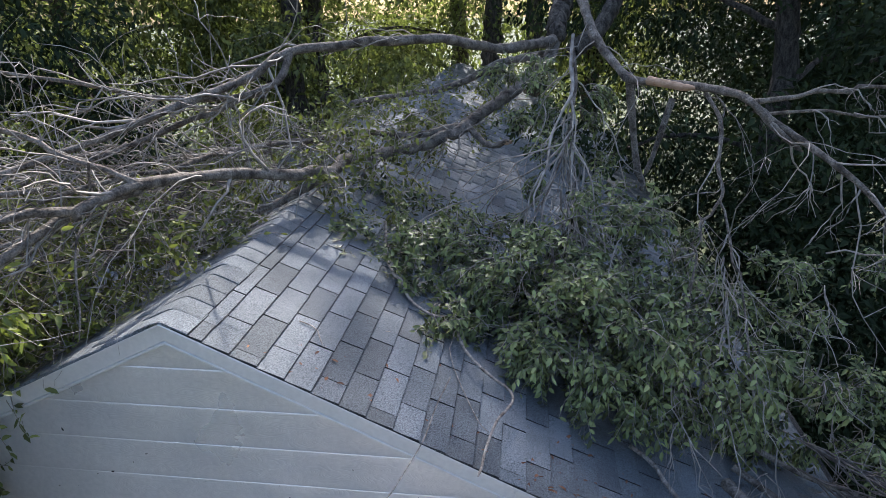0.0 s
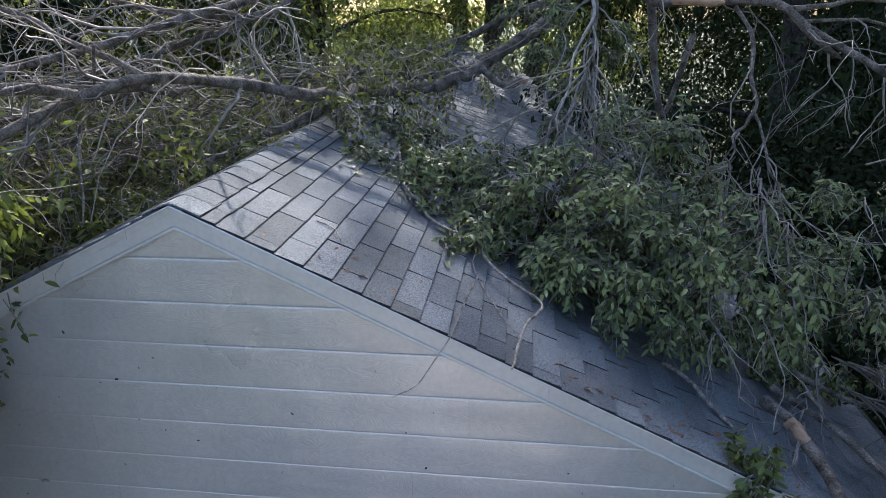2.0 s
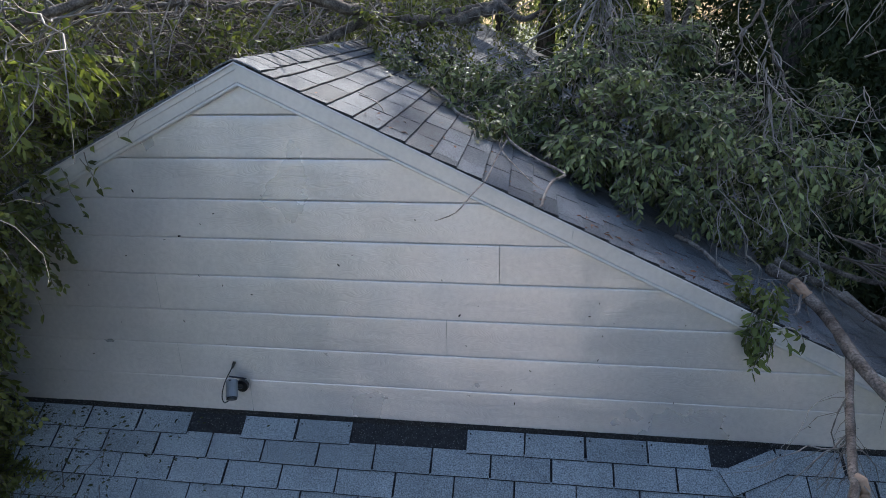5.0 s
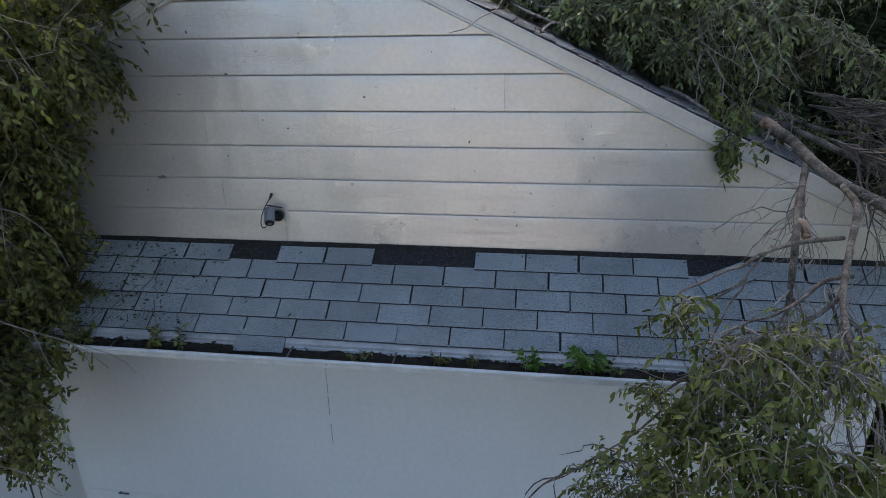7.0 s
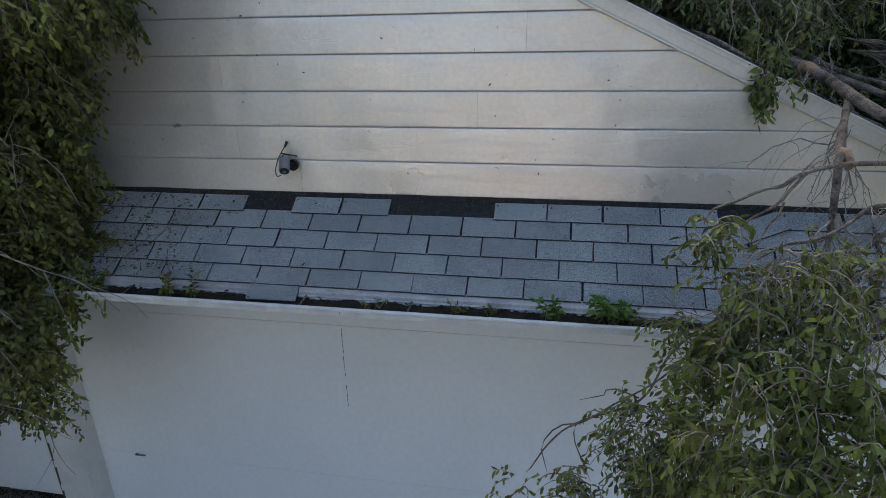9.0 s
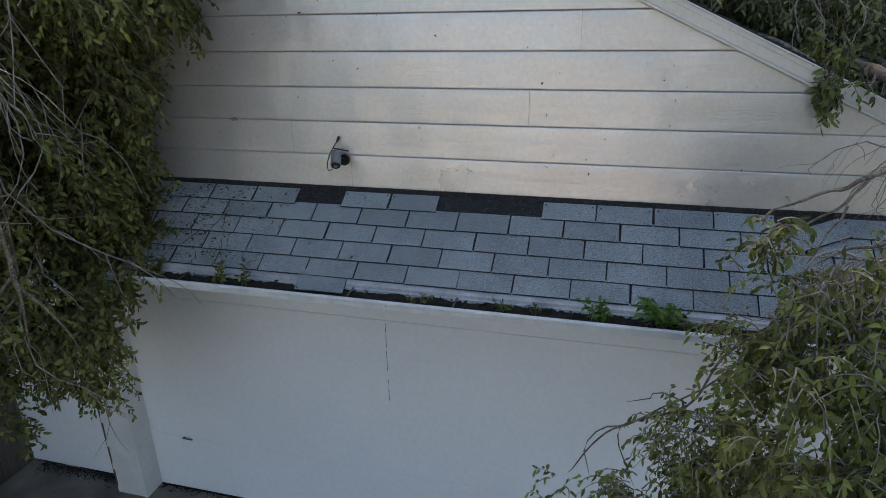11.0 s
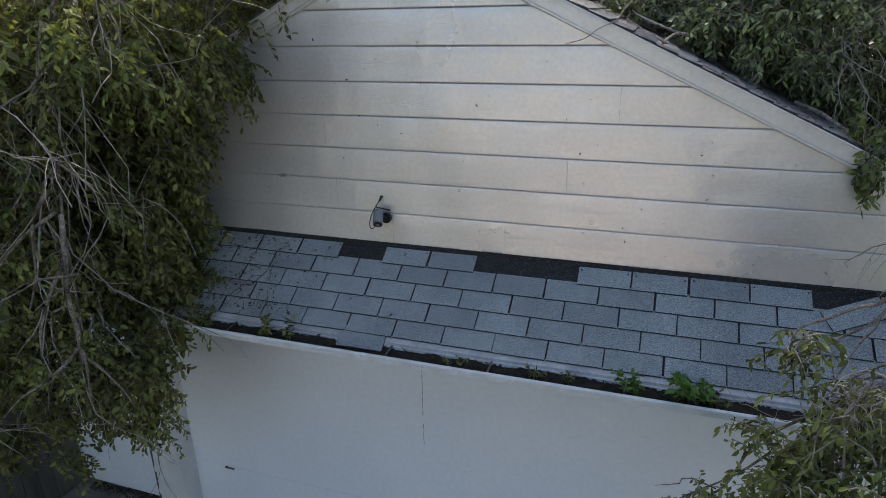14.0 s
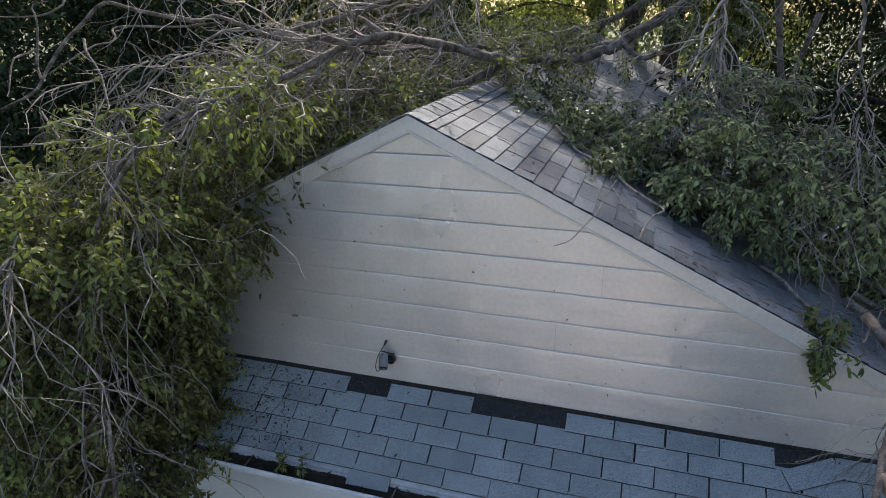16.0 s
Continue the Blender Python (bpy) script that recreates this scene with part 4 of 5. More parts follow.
# torn wood along the right-hand limb and at the snapped ends
limb("torn_wood", [(2.30, 2.150, 5.396), (2.38, 2.065, 5.390), (2.46, 1.980, 5.384), (2.54, 1.900, 5.378)], 0.029, 0.020, tree, M_WOOD, label="raw orange-brown torn wood")
limb("torn_wood", [(1.36, 2.91, 4.835), (1.41, 2.88, 4.85)], 0.020, 0.014, tree, M_WOOD, label="raw torn wood")


def crooked(o, d, L, K, droop, jag):
    n = len(o)
    p = [o]
    for k in range(K - 1):
        p.append(p[-1] + d * (L / (K - 1))[:, None])
        d = unit(d + RNG.standard_normal((n, 3)) * jag + np.array([0, 0, -droop]))
    return np.stack(p, 1)


def grow(lines, n_per, length, spread, flow, r0=0.005, K=9, droop=0.1, shoots=3):
    """Bare crooked twigs that leave the given limbs and run on along flow, and finer shoots from them. Gives vertices and faces."""
    P, D = [], []
    for pts in lines:
        ln = smooth_line(pts, 60)
        i = RNG.integers(12, 60, n_per)
        P.append(ln[i])
        D.append(unit(np.gradient(ln, axis=0)[i]))
    o, d = np.concatenate(P), np.concatenate(D)
    n = len(o)
    d = unit(d * 0.6 + np.array(flow) * 0.7 + RNG.standard_normal((n, 3)) * spread)
    L = length * RNG.uniform(0.4, 1.5, n)
    one = crooked(o, d, L, K, droop, 0.32)
    rad = np.linspace(1.0, 0.35, K)[None] * (r0 * RNG.uniform(0.5, 1.5, n))[:, None]
    pile = Pile()
    pile.add(*tubes(one, rad, 4))
    i = RNG.integers(2, K - 1, (n, shoots))
    rows = np.arange(n)[:, None]
    o2 = one[rows, i].reshape(-1, 3)
    d2 = unit(unit(one[rows, i + 1] - one[rows, i]).reshape(-1, 3) + RNG.standard_normal((n * shoots, 3)) * 0.55)
    two = crooked(o2, d2, np.repeat(L, shoots) * RNG.uniform(0.2, 0.55, n * shoots), 6, droop, 0.24)
    rad2 = np.linspace(0.5, 0.2, 6)[None] * np.repeat(rad[:, 0], shoots)[:, None]
    pile.add(*tubes(two, rad2, 3))
    v = np.concatenate(pile.v)
    return v, [f for f in pile.f]


def mass(name, clumps, parent, mat, per=14, leaf=0.062, droop=0.55, length=0.26, head=(0, 0, 0), skin=0.55, spare=0.35, loose=0.45, bunch=7, tumble=0.4, face=(0, -0.6, 0.8), twig=None, slim=1.0, sag=0.25):
    """Leafy shoots filling a few rounded clumps. Each clump: centre, radii, number of shoots."""
    st, lf = Pile(), Pile()
    for c, r, n in clumps:
        # shoots leave in bunches, so that the mass has sprays and gaps
        o, d = ellipsoid(c, r, max(1, n // bunch), skin)
        hd = d * 0.8 + np.array(head) + RNG.standard_normal(d.shape) * 0.35 + np.array([0, 0, 0.1])
        o, hd = np.repeat(o, bunch, 0), np.repeat(hd, bunch, 0)
        n = len(o)
        o = o + RNG.standard_normal((n, 3)) * 0.03
        hd = hd + RNG.standard_normal((n, 3)) * 0.42
        k = RNG.random(n) < spare          # a good part of the shoots are nearly bare
        for sel, pr in ((k, 4), (~k, per)):
            if sel.sum() == 0:
                continue
            tv, tq, lv, lfa = sprigs(o[sel], hd[sel], length * RNG.uniform(0.6, 1.4, sel.sum()), pr, droop, leaf, loose=loose, tumble=tumble, face=face, slim=slim, sag=sag)
            st.add(tv, tq)
            lf.add(lv, lfa)
    a = obj("twig_mass", st.mesh(name + "_twigs", settle), twig or M_TWIG, parent)
    b = obj("leaves", lf.mesh(name + "_leaves", settle), mat, parent)
    a["kind"] = b["kind"] = "stuff"


# leafy boughs on the east slope
right = empty("fallen_bough", (2.0, 1.0, 3.75), "leafy green broken bough heaped on the shingle roof", "branch", "fallen boughs")
mass("east", (
    ((1.64, 1.18, 4.12), (0.46, 0.42, 0.32), 500),
    ((2.1, 1.04, 3.95), (0.56, 0.44, 0.40), 640),
    ((2.6, 1.2, 3.85), (0.50, 0.45, 0.46), 500),
    ((1.5, 1.5, 4.3), (0.38, 0.40, 0.28), 250),
    ((2.0, 1.7, 4.3), (0.60, 0.50, 0.45), 451),
    ((3.15, 1.25, 3.7), (0.45, 0.50, 0.45), 187),
    ((3.75, 1.3, 3.3), (0.50, 0.60, 0.60), 212),
), right, M_LEAF, per=13, leaf=0.048, droop=0.9, length=0.20, loose=0.30, tumble=0.38, spare=0.2, skin=0.7, sag=0.5, bunch=16, slim=1.05)
mass("east_back", (
    ((2.9, 1.9, 4.1), (0.70, 0.60, 0.50), 135),
    ((3.8, 1.9, 3.7), (0.70, 0.80, 0.70), 117),
    ((1.25, 1.05, 4.16), (0.22, 0.20, 0.08), 48),
    ((0.80, 1.5, 4.36), (0.22, 0.45, 0.07), 62),
    ((1.70, 2.75, 4.75), (0.28, 0.25, 0.45), 64),
    ((1.85, 2.95, 5.15), (0.26, 0.25, 0.42), 48),
    ((2.20, 2.1, 4.0), (0.45, 0.40, 0.25), 152),
    ((1.55, 3.0, 5.30), (0.35, 0.4, 0.30), 54),
    ((2.15, 2.85, 4.7), (0.35, 0.25, 0.45), 64),
    ((2.35, 1.45, 4.0), (0.40, 0.35, 0.30), 162),
), right, M_LEAF, per=13, leaf=0.048, droop=0.9, length=0.20, loose=0.30, tumble=0.38, spare=0.2, skin=0.7, sag=0.5, bunch=16, slim=1.05)
tail = empty("leafy_sprig", (2.33, -0.05, 3.5), "green leafy sprig hanging over the rake edge", "branch")
mass("tail", (((2.37, 0.0, 3.66), (0.06, 0.07, 0.05), 21), ((2.36, -0.07, 3.55), (0.03, 0.035, 0.08), 21), ((2.38, -0.09, 3.46), (0.03, 0.03, 0.06), 14)), tail, M_LEAFO, per=8, leaf=0.050, length=0.12, droop=1.4, spare=0.1, head=(0, -0.1, -1.6))
front = empty("leafy_sprig", (1.05, 0.55, 4.18), "pale green leafy sprig lying on the shingles", "branch")
mass("lip", (((1.02, 0.90, 4.2), (0.07, 0.08, 0.05), 14), ((0.75, 1.40, 4.36), (0.15, 0.20, 0.07), 49), ((0.60, 1.75, 4.45), (0.26, 0.30, 0.06), 91), ((1.02, 1.22, 4.24), (0.16, 0.18, 0.07), 56), ((0.90, 1.55, 4.33), (0.22, 0.26, 0.08), 70), ((0.45, 1.45, 4.50), (0.16, 0.22, 0.04), 28), ((0.85, 2.3, 4.36), (0.35, 0.35, 0.09), 120), ((1.15, 2.0, 4.30), (0.30, 0.30, 0.12), 110), ((0.45, 2.2, 4.52), (0.25, 0.35, 0.07), 70)), front, M_LEAF, per=11, leaf=0.046, length=0.16, spare=0.25)

# leafy boughs on the ridge and the west slope
left = empty("fallen_bough", (-0.9, 0.9, 4.4), "tangle of broken twigs and olive leaves on the roof ridge", "branch", "fallen boughs")
mass("west", (
    ((-0.55, 0.95, 4.58), (0.45, 0.65, 0.20), 312),
    ((-1.2, 1.0, 4.5), (0.70, 0.90, 0.35), 552),
    ((-0.98, 0.30, 4.36), (0.35, 0.30, 0.18), 276),
    ((0.25, 2.3, 4.75), (0.40, 0.60, 0.16), 180),
    ((-0.4, 2.6, 4.75), (0.70, 0.80, 0.25), 312),
    ((-1.6, 2.2, 4.5), (0.90, 0.90, 0.40), 396),
    ((-2.3, 0.8, 4.2), (0.70, 0.90, 0.50), 432),
    ((0.2, 3.7, 4.8), (0.8, 0.8, 0.25), 240),
    ((0.6, 5.0, 4.8), (0.7, 0.9, 0.3), 192),
), left, M_LEAFW, per=9, leaf=0.056, length=0.25, droop=0.4, spare=0.55)
hang = empty("fallen_bough", (-1.5, -0.9, 3.2), "leafy olive-green bough hanging down before the gable wall", "branch", "fallen boughs")
mass("curtain_upper", (
    ((-1.27, -0.30, 4.12), (0.27, 0.28, 0.26), 192),
    ((-1.76, -0.45, 3.85), (0.42, 0.45, 0.50), 430),
    ((-1.96, -0.75, 3.2), (0.42, 0.45, 0.60), 486),
    ((-1.66, -1.05, 3.96), (0.50, 0.42, 0.42), 210),
    ((-2.02, -1.05, 3.27), (0.52, 0.45, 0.60), 373),
    ((-2.5, -0.6, 3.6), (0.60, 0.80, 0.90), 330),
    ((-2.9, 0.1, 3.7), (0.60, 0.60, 0.55), 150),
    ((-1.25, -0.55, 3.95), (0.32, 0.35, 0.26), 269),
    ((-1.58, -0.60, 3.45), (0.28, 0.35, 0.40), 358),
    ((-1.55, -0.90, 4.38), (0.42, 0.40, 0.12), 60),
    ((-1.95, -1.30, 4.10), (0.40, 0.40, 0.26), 140),
    ((-1.80, -0.22, 3.25), (0.26, 0.16, 0.50), 370),
), hang, M_LEAFW, per=15, leaf=0.044, length=0.25, droop=0.9, spare=0.2, loose=0.38, tumble=0.6, sag=0.55, slim=1.2, face=(0.25, -1.0, 0.45), twig=M_TWIGD)
mass("curtain_lower", (
    ((-1.85, -0.85, 2.5), (0.36, 0.42, 0.60), 451),
    ((-2.22, -1.10, 2.43), (0.48, 0.48, 0.58), 317),
    ((-2.1, -1.2, 2.0), (0.40, 0.40, 0.45), 236),
    ((-1.78, -0.65, 2.95), (0.26, 0.30, 0.35), 314),
    ((-1.58, -0.92, 2.17), (0.13, 0.14, 0.22), 150),
    ((-1.68, -0.85, 1.90), (0.12, 0.14, 0.20), 90),
    ((-1.66, -0.42, 2.55), (0.16, 0.20, 0.12), 150),
    ((-1.50, -0.55, 2.46), (0.12, 0.12, 0.09), 60),
    ((-1.75, -0.40, 2.85), (0.30, 0.26, 0.30), 370),
    ((-2.20, -0.30, 2.95), (0.40, 0.30, 0.70), 300),
    ((-2.6, -1.0, 2.4), (0.50, 0.80, 0.80), 230),
), hang, M_LEAFW, per=15, leaf=0.044, length=0.25, droop=0.9, spare=0.2, loose=0.38, tumble=0.6, sag=0.55, slim=1.2, face=(0.25, -1.0, 0.45), twig=M_TWIGD)
mass("tangle", (((-0.85, -0.25, 4.72), (0.25, 0.30, 0.12), 70), ((-1.35, -0.6, 4.64), (0.38, 0.45, 0.14), 49), ((-0.78, 0.15, 4.48), (0.22, 0.25, 0.08), 28), ((-1.3, 0.3, 4.85), (0.4, 0.5, 0.12), 49)), hang, M_LEAFO, per=11, leaf=0.060, length=0.22, spare=0.3, loose=0.3, sag=0.5)
# Leaves out of view, added to shade the left end of wall and pent roof.
mass("unseen_curtain", (
    ((-2.55, -1.75, 3.7), (0.55, 0.55, 0.50), 234),
    ((-2.50, -1.80, 2.9), (0.50, 0.55, 0.55), 234),
    ((-2.50, -1.70, 2.1), (0.50, 0.50, 0.50), 169),
), hang, M_LEAFW, per=10, leaf=0.066, length=0.28, droop=0.9, spare=0.1, loose=0.38, tumble=0.6, sag=0.55, slim=1.2, face=(0.25, -1.0, 0.45), twig=M_TWIGD)
mass("curtain_front", (
    ((-1.50, -1.22, 4.14), (0.40, 0.30, 0.22), 110),
    ((-1.18, -1.00, 4.02), (0.28, 0.28, 0.24), 110),
    ((-1.70, -1.30, 3.72), (0.42, 0.28, 0.36), 130),
    ((-1.55, -1.15, 3.30), (0.30, 0.26, 0.30), 110),
    ((-1.95, -1.45, 3.05), (0.40, 0.26, 0.34), 130),
    ((-1.85, -1.30, 2.45), (0.34, 0.26, 0.30), 110),
    ((-2.25, -1.45, 4.05), (0.30, 0.30, 0.20), 90),
), hang, M_LEAFO, per=12, leaf=0.047, length=0.22, droop=0.8, spare=0.25, loose=0.38, tumble=0.6, slim=1.2, face=(0.3, -0.9, 0.7), twig=M_TWIGD, sag=0.5)
limb("limb", [(-0.92, -0.45, 4.78), (-1.3, -0.8, 4.55), (-1.5, -1.1, 3.9), (-1.55, -1.2, 3.2), (-1.5, -1.25, 2.6)], 0.016, 0.006, hang, wob=0.035)
limb("limb", [(-1.15, -0.8, 4.66), (-1.2, -1.2, 4.3), (-1.42, -1.25, 3.3), (-1.35, -1.35, 2.7)], 0.012, 0.005, hang)


def hung_limb(r0, r1, *pts):
    limb("limb", pts, r0, r1, hang, wob=0.009)


hung_limb(0.016, 0.009, (-0.88, 0.55, 5.07), (-1.09, 0.42, 5.09), (-1.43, 0.29, 5.24), (-1.57, 0.16, 5.20), (-1.85, 0.03, 5.26), (-2.00, -0.10, 5.32), (-2.07, -0.23, 5.21), (-2.11, -0.36, 5.10), (-2.15, -0.49, 4.95), (-2.15, -0.62, 4.82), (-2.29, -0.75, 4.74))
hung_limb(0.009, 0.005, (-1.42, 0.30, 5.19), (-1.64, 0.12, 5.17), (-1.98, -0.06, 5.17), (-1.86, -0.24, 5.11), (-1.90, -0.42, 5.04), (-2.03, -0.60, 4.93))
hung_limb(0.008, 0.004, (-2.03, -0.65, 4.91), (-2.06, -0.61, 5.05), (-2.03, -0.58, 5.23), (-2.08, -0.54, 5.29), (-2.02, -0.50, 5.33))
hung_limb(0.007, 0.005, (-2.00, -0.40, 5.34), (-2.06, -0.50, 5.27), (-2.30, -0.60, 5.25))
hung_limb(0.007, 0.004, (-2.09, -0.60, 5.07), (-2.08, -0.75, 5.01), (-2.01, -0.90, 4.84))
hung_limb(0.010, 0.005, (-1.46, -0.40, 4.73), (-1.54, -0.50, 4.74), (-1.56, -0.60, 4.65), (-1.56, -0.70, 4.52), (-1.48, -0.80, 4.36), (-1.28, -0.90, 4.27), (-1.07, -1.00, 4.10))
hung_limb(0.008, 0.004, (-1.81, -0.50, 5.12), (-1.74, -0.57, 5.04), (-1.61, -0.63, 4.94), (-1.52, -0.70, 4.84), (-1.45, -0.77, 4.75), (-1.52, -0.83, 4.62), (-1.62, -0.90, 4.43))
hung_limb(0.007, 0.004, (-2.03, -0.70, 4.73), (-1.83, -0.80, 4.62), (-1.67, -0.90, 4.48), (-1.53, -1.00, 4.36), (-1.49, -1.10, 4.23))
hung_limb(0.016, 0.009, (-0.79, 0.35, 4.91), (-1.02, 0.17, 4.84), (-1.27, 0.00, 4.77), (-1.42, -0.17, 4.71), (-1.71, -0.35, 4.59), (-1.76, -0.53, 4.51), (-1.89, -0.70, 4.46))
hung_limb(0.011, 0.006, (-0.86, 0.25, 4.86), (-1.00, 0.06, 4.76), (-1.35, -0.12, 4.62), (-1.46, -0.31, 4.54), (-1.55, -0.50, 4.48))
hung_limb(0.005, 0.003, (-1.17, -1.72, 4.22), (-1.24, -1.72, 4.11), (-1.25, -1.72, 4.03), (-1.32, -1.72, 3.93))
hung_limb(0.005, 0.003, (-0.71, -1.72, 4.20), (-0.77, -1.72, 4.08), (-0.84, -1.72, 3.90))
hung_limb(0.004, 0.002, (-0.46, -1.72, 4.32), (-0.42, -1.72, 4.26), (-0.38, -1.72, 4.20), (-0.39, -1.72, 4.13))
hung_limb(0.007, 0.004, (-0.86, -1.72, 3.49), (-1.04, -1.74, 3.37), (-1.21, -1.75, 3.22), (-1.37, -1.75, 3.03))
hung_limb(0.007, 0.004, (-0.88, -1.72, 3.57), (-0.98, -1.73, 3.38), (-1.06, -1.74, 3.18), (-1.12, -1.75, 3.03))

# the bough that hangs over the pent roof
over = empty("fallen_bough", (2.6, -0.3, 3.4), "broken grey limb with drooping leafy ends over the pent roof", "branch", "fallen boughs")

def spray(parent, r0, r1, *pts):
    """One limb or twig of a hanging bough."""
    limb("limb", pts, r0 * 0.85, r1 * 0.8, parent, wob=0.008)


spray(over, 0.036, 0.028, (2.60, 0.58, 3.515), (2.66, 0.45, 3.50), (2.71, 0.15, 3.46), (2.70, -0.2, 3.42), (2.75, -0.45, 3.37), (2.88, -0.6, 3.31), (3.3, -0.8, 3.1))
spray(over, 0.024, 0.016, (2.67, 0.7, 3.52), (2.91, 0.5, 3.42), (3.05, 0.2, 3.36), (3.16, 0.0, 3.3), (3.5, -0.3, 3.1))
spray(over, 0.02, 0.014, (2.76, 0.9, 3.55), (3.11, 0.8, 3.40), (3.46, 0.7, 3.33), (3.8, 0.5, 3.1))
spray(over, 0.021, 0.016, (2.70, -0.16, 3.40), (2.57, -0.5, 3.34), (2.44, -0.85, 3.29), (2.39, -1.0, 3.19), (2.36, -1.1, 3.0))
spray(over, 0.019, 0.012, (2.74, -0.5, 3.37), (2.67, -0.8, 3.37), (2.58, -1.0, 3.25), (2.47, -1.25, 3.16), (2.42, -1.5, 3.07))
spray(over, 0.011, 0.003, (2.55, -1.00, 3.30), (2.32, -1.15, 3.33), (2.17, -1.25, 3.32), (2.09, -1.30, 3.28), (1.99, -1.35, 3.27), (1.92, -1.40, 3.26), (1.86, -1.45, 3.25), (1.83, -1.50, 3.21))
spray(over, 0.007, 0.003, (2.22, -1.20, 3.33), (2.13, -1.30, 3.27), (2.07, -1.35, 3.23), (1.99, -1.40, 3.20), (1.91, -1.45, 3.15), (1.85, -1.50, 3.11))
spray(over, 0.011, 0.004, (2.59, -1.05, 3.16), (2.48, -1.10, 3.16), (2.36, -1.20, 3.12), (2.23, -1.30, 3.10), (2.11, -1.40, 3.12), (2.00, -1.50, 3.10))
spray(over, 0.011, 0.004, (2.60, -1.10, 2.98), (2.54, -1.15, 2.94), (2.51, -1.20, 2.85), (2.41, -1.30, 2.80), (2.33, -1.35, 2.76), (2.29, -1.40, 2.67), (2.31, -1.40, 2.53))
spray(over, 0.011, 0.005, (2.55, -1.30, 2.83), (2.43, -1.40, 2.79), (2.34, -1.50, 2.71), (2.26, -1.60, 2.62), (2.17, -1.70, 2.56), (2.06, -1.80, 2.54))
spray(over, 0.014, 0.010, (2.30, -1.25, 2.90), (2.12, -1.35, 2.72), (2.04, -1.40, 2.60), (2.03, -1.45, 2.49), (2.00, -1.50, 2.38), (2.00, -1.50, 2.20), (1.97, -1.50, 2.00))
limb("torn_wood", [(2.664, 0.43, 3.499), (2.678, 0.36, 3.492), (2.692, 0.28, 3.482)], 0.0325, 0.030, over, M_WOOD, label="raw torn wood")
limb("torn_wood", [(2.452, -0.82, 3.297), (2.462, -0.86, 3.28), (2.475, -0.89, 3.262)], 0.021, 0.012, over, M_WOOD, label="raw orange torn wood")
spray(over, 0.008, 0.003, (2.2, -1.0, 2.75), (1.91, -1.0, 2.5), (1.75, -1.1, 2.28), (1.52, -1.2, 2.21), (1.39, -1.25, 2.12), (1.29, -1.3, 1.99))
spray(over, 0.004, 0.002, (1.52, -1.2, 2.21), (1.49, -1.2, 2.11), (1.57, -1.2, 1.89))
spray(over, 0.006, 0.003, (1.95, -1.05, 2.52), (1.80, -1.1, 2.36), (1.60, -1.2, 2.27), (1.45, -1.25, 2.20))
spray(over, 0.005, 0.002, (1.52, -1.2, 2.21), (1.42, -1.22, 2.19), (1.35, -1.25, 2.09), (1.38, -1.27, 1.97))
spray(over, 0.004, 0.002, (1.75, -1.1, 2.28), (1.63, -1.15, 2.33), (1.50, -1.18, 2.30))

spray(over, 0.0118, 0.0050, (2.67, -0.85, 2.99), (2.51, -0.95, 2.92), (2.33, -1.05, 2.90), (2.18, -1.15, 2.92), (2.06, -1.25, 2.90))
spray(over, 0.0106, 0.0050, (2.86, -0.75, 2.63), (2.70, -0.90, 2.59), (2.55, -1.05, 2.52), (2.47, -1.20, 2.46), (2.42, -1.35, 2.36))
spray(over, 0.0094, 0.0050, (2.53, -0.75, 2.55), (2.45, -0.91, 2.55), (2.40, -1.07, 2.46), (2.38, -1.24, 2.38), (2.31, -1.40, 2.36))
spray(over, 0.0106, 0.0062, (2.86, -0.75, 2.63), (2.85, -0.89, 2.56), (2.85, -1.02, 2.49), (2.78, -1.16, 2.40), (2.76, -1.30, 2.32))
spray(over, 0.0082, 0.0037, (2.82, -0.72, 2.69), (2.63, -0.92, 2.63), (2.44, -1.11, 2.61), (2.33, -1.30, 2.59), (2.19, -1.50, 2.62))
spray(over, 0.0094, 0.0050, (2.82, -0.85, 2.56), (2.73, -1.02, 2.44), (2.70, -1.18, 2.37), (2.59, -1.35, 2.33))
spray(over, 0.0071, 0.0037, (2.89, -0.80, 2.74), (2.82, -0.93, 2.52), (2.77, -1.07, 2.42), (2.77, -1.20, 2.29))
spray(over, 0.0071, 0.0037, (2.59, -0.90, 3.02), (2.63, -1.00, 2.87), (2.55, -1.10, 2.80), (2.57, -1.20, 2.66), (2.51, -1.30, 2.51))
spray(over, 0.0059, 0.0031, (2.53, -0.70, 2.73), (2.56, -0.87, 2.71), (2.57, -1.03, 2.57), (2.48, -1.20, 2.49))
spray(over, 0.0059, 0.0031, (2.15, -1.20, 3.20), (2.09, -1.28, 3.14), (2.03, -1.37, 3.06), (1.98, -1.45, 3.03))

# a forked twig that hangs in front of the leafy curtain
spray(hang, 0.013, 0.009, (-0.978, -1.61, 3.43), (-0.911, -1.685, 3.324), (-0.89, -1.723, 3.197), (-0.894, -1.745, 3.086), (-0.89, -1.74, 2.964), (-0.886, -1.751, 2.89))
spray(hang, 0.009, 0.004, (-0.886, -1.751, 2.89), (-0.879, -1.741, 2.816), (-0.894, -1.746, 2.685), (-0.942, -1.725, 2.531))
spray(hang, 0.008, 0.003, (-0.886, -1.751, 2.89), (-0.846, -1.702, 2.752), (-0.807, -1.639, 2.609), (-0.79, -1.605, 2.482))
spray(hang, 0.008, 0.003, (-0.886, -1.751, 2.89), (-0.924, -1.834, 2.823), (-0.981, -1.95, 2.767), (-1.041, -2.044, 2.679))
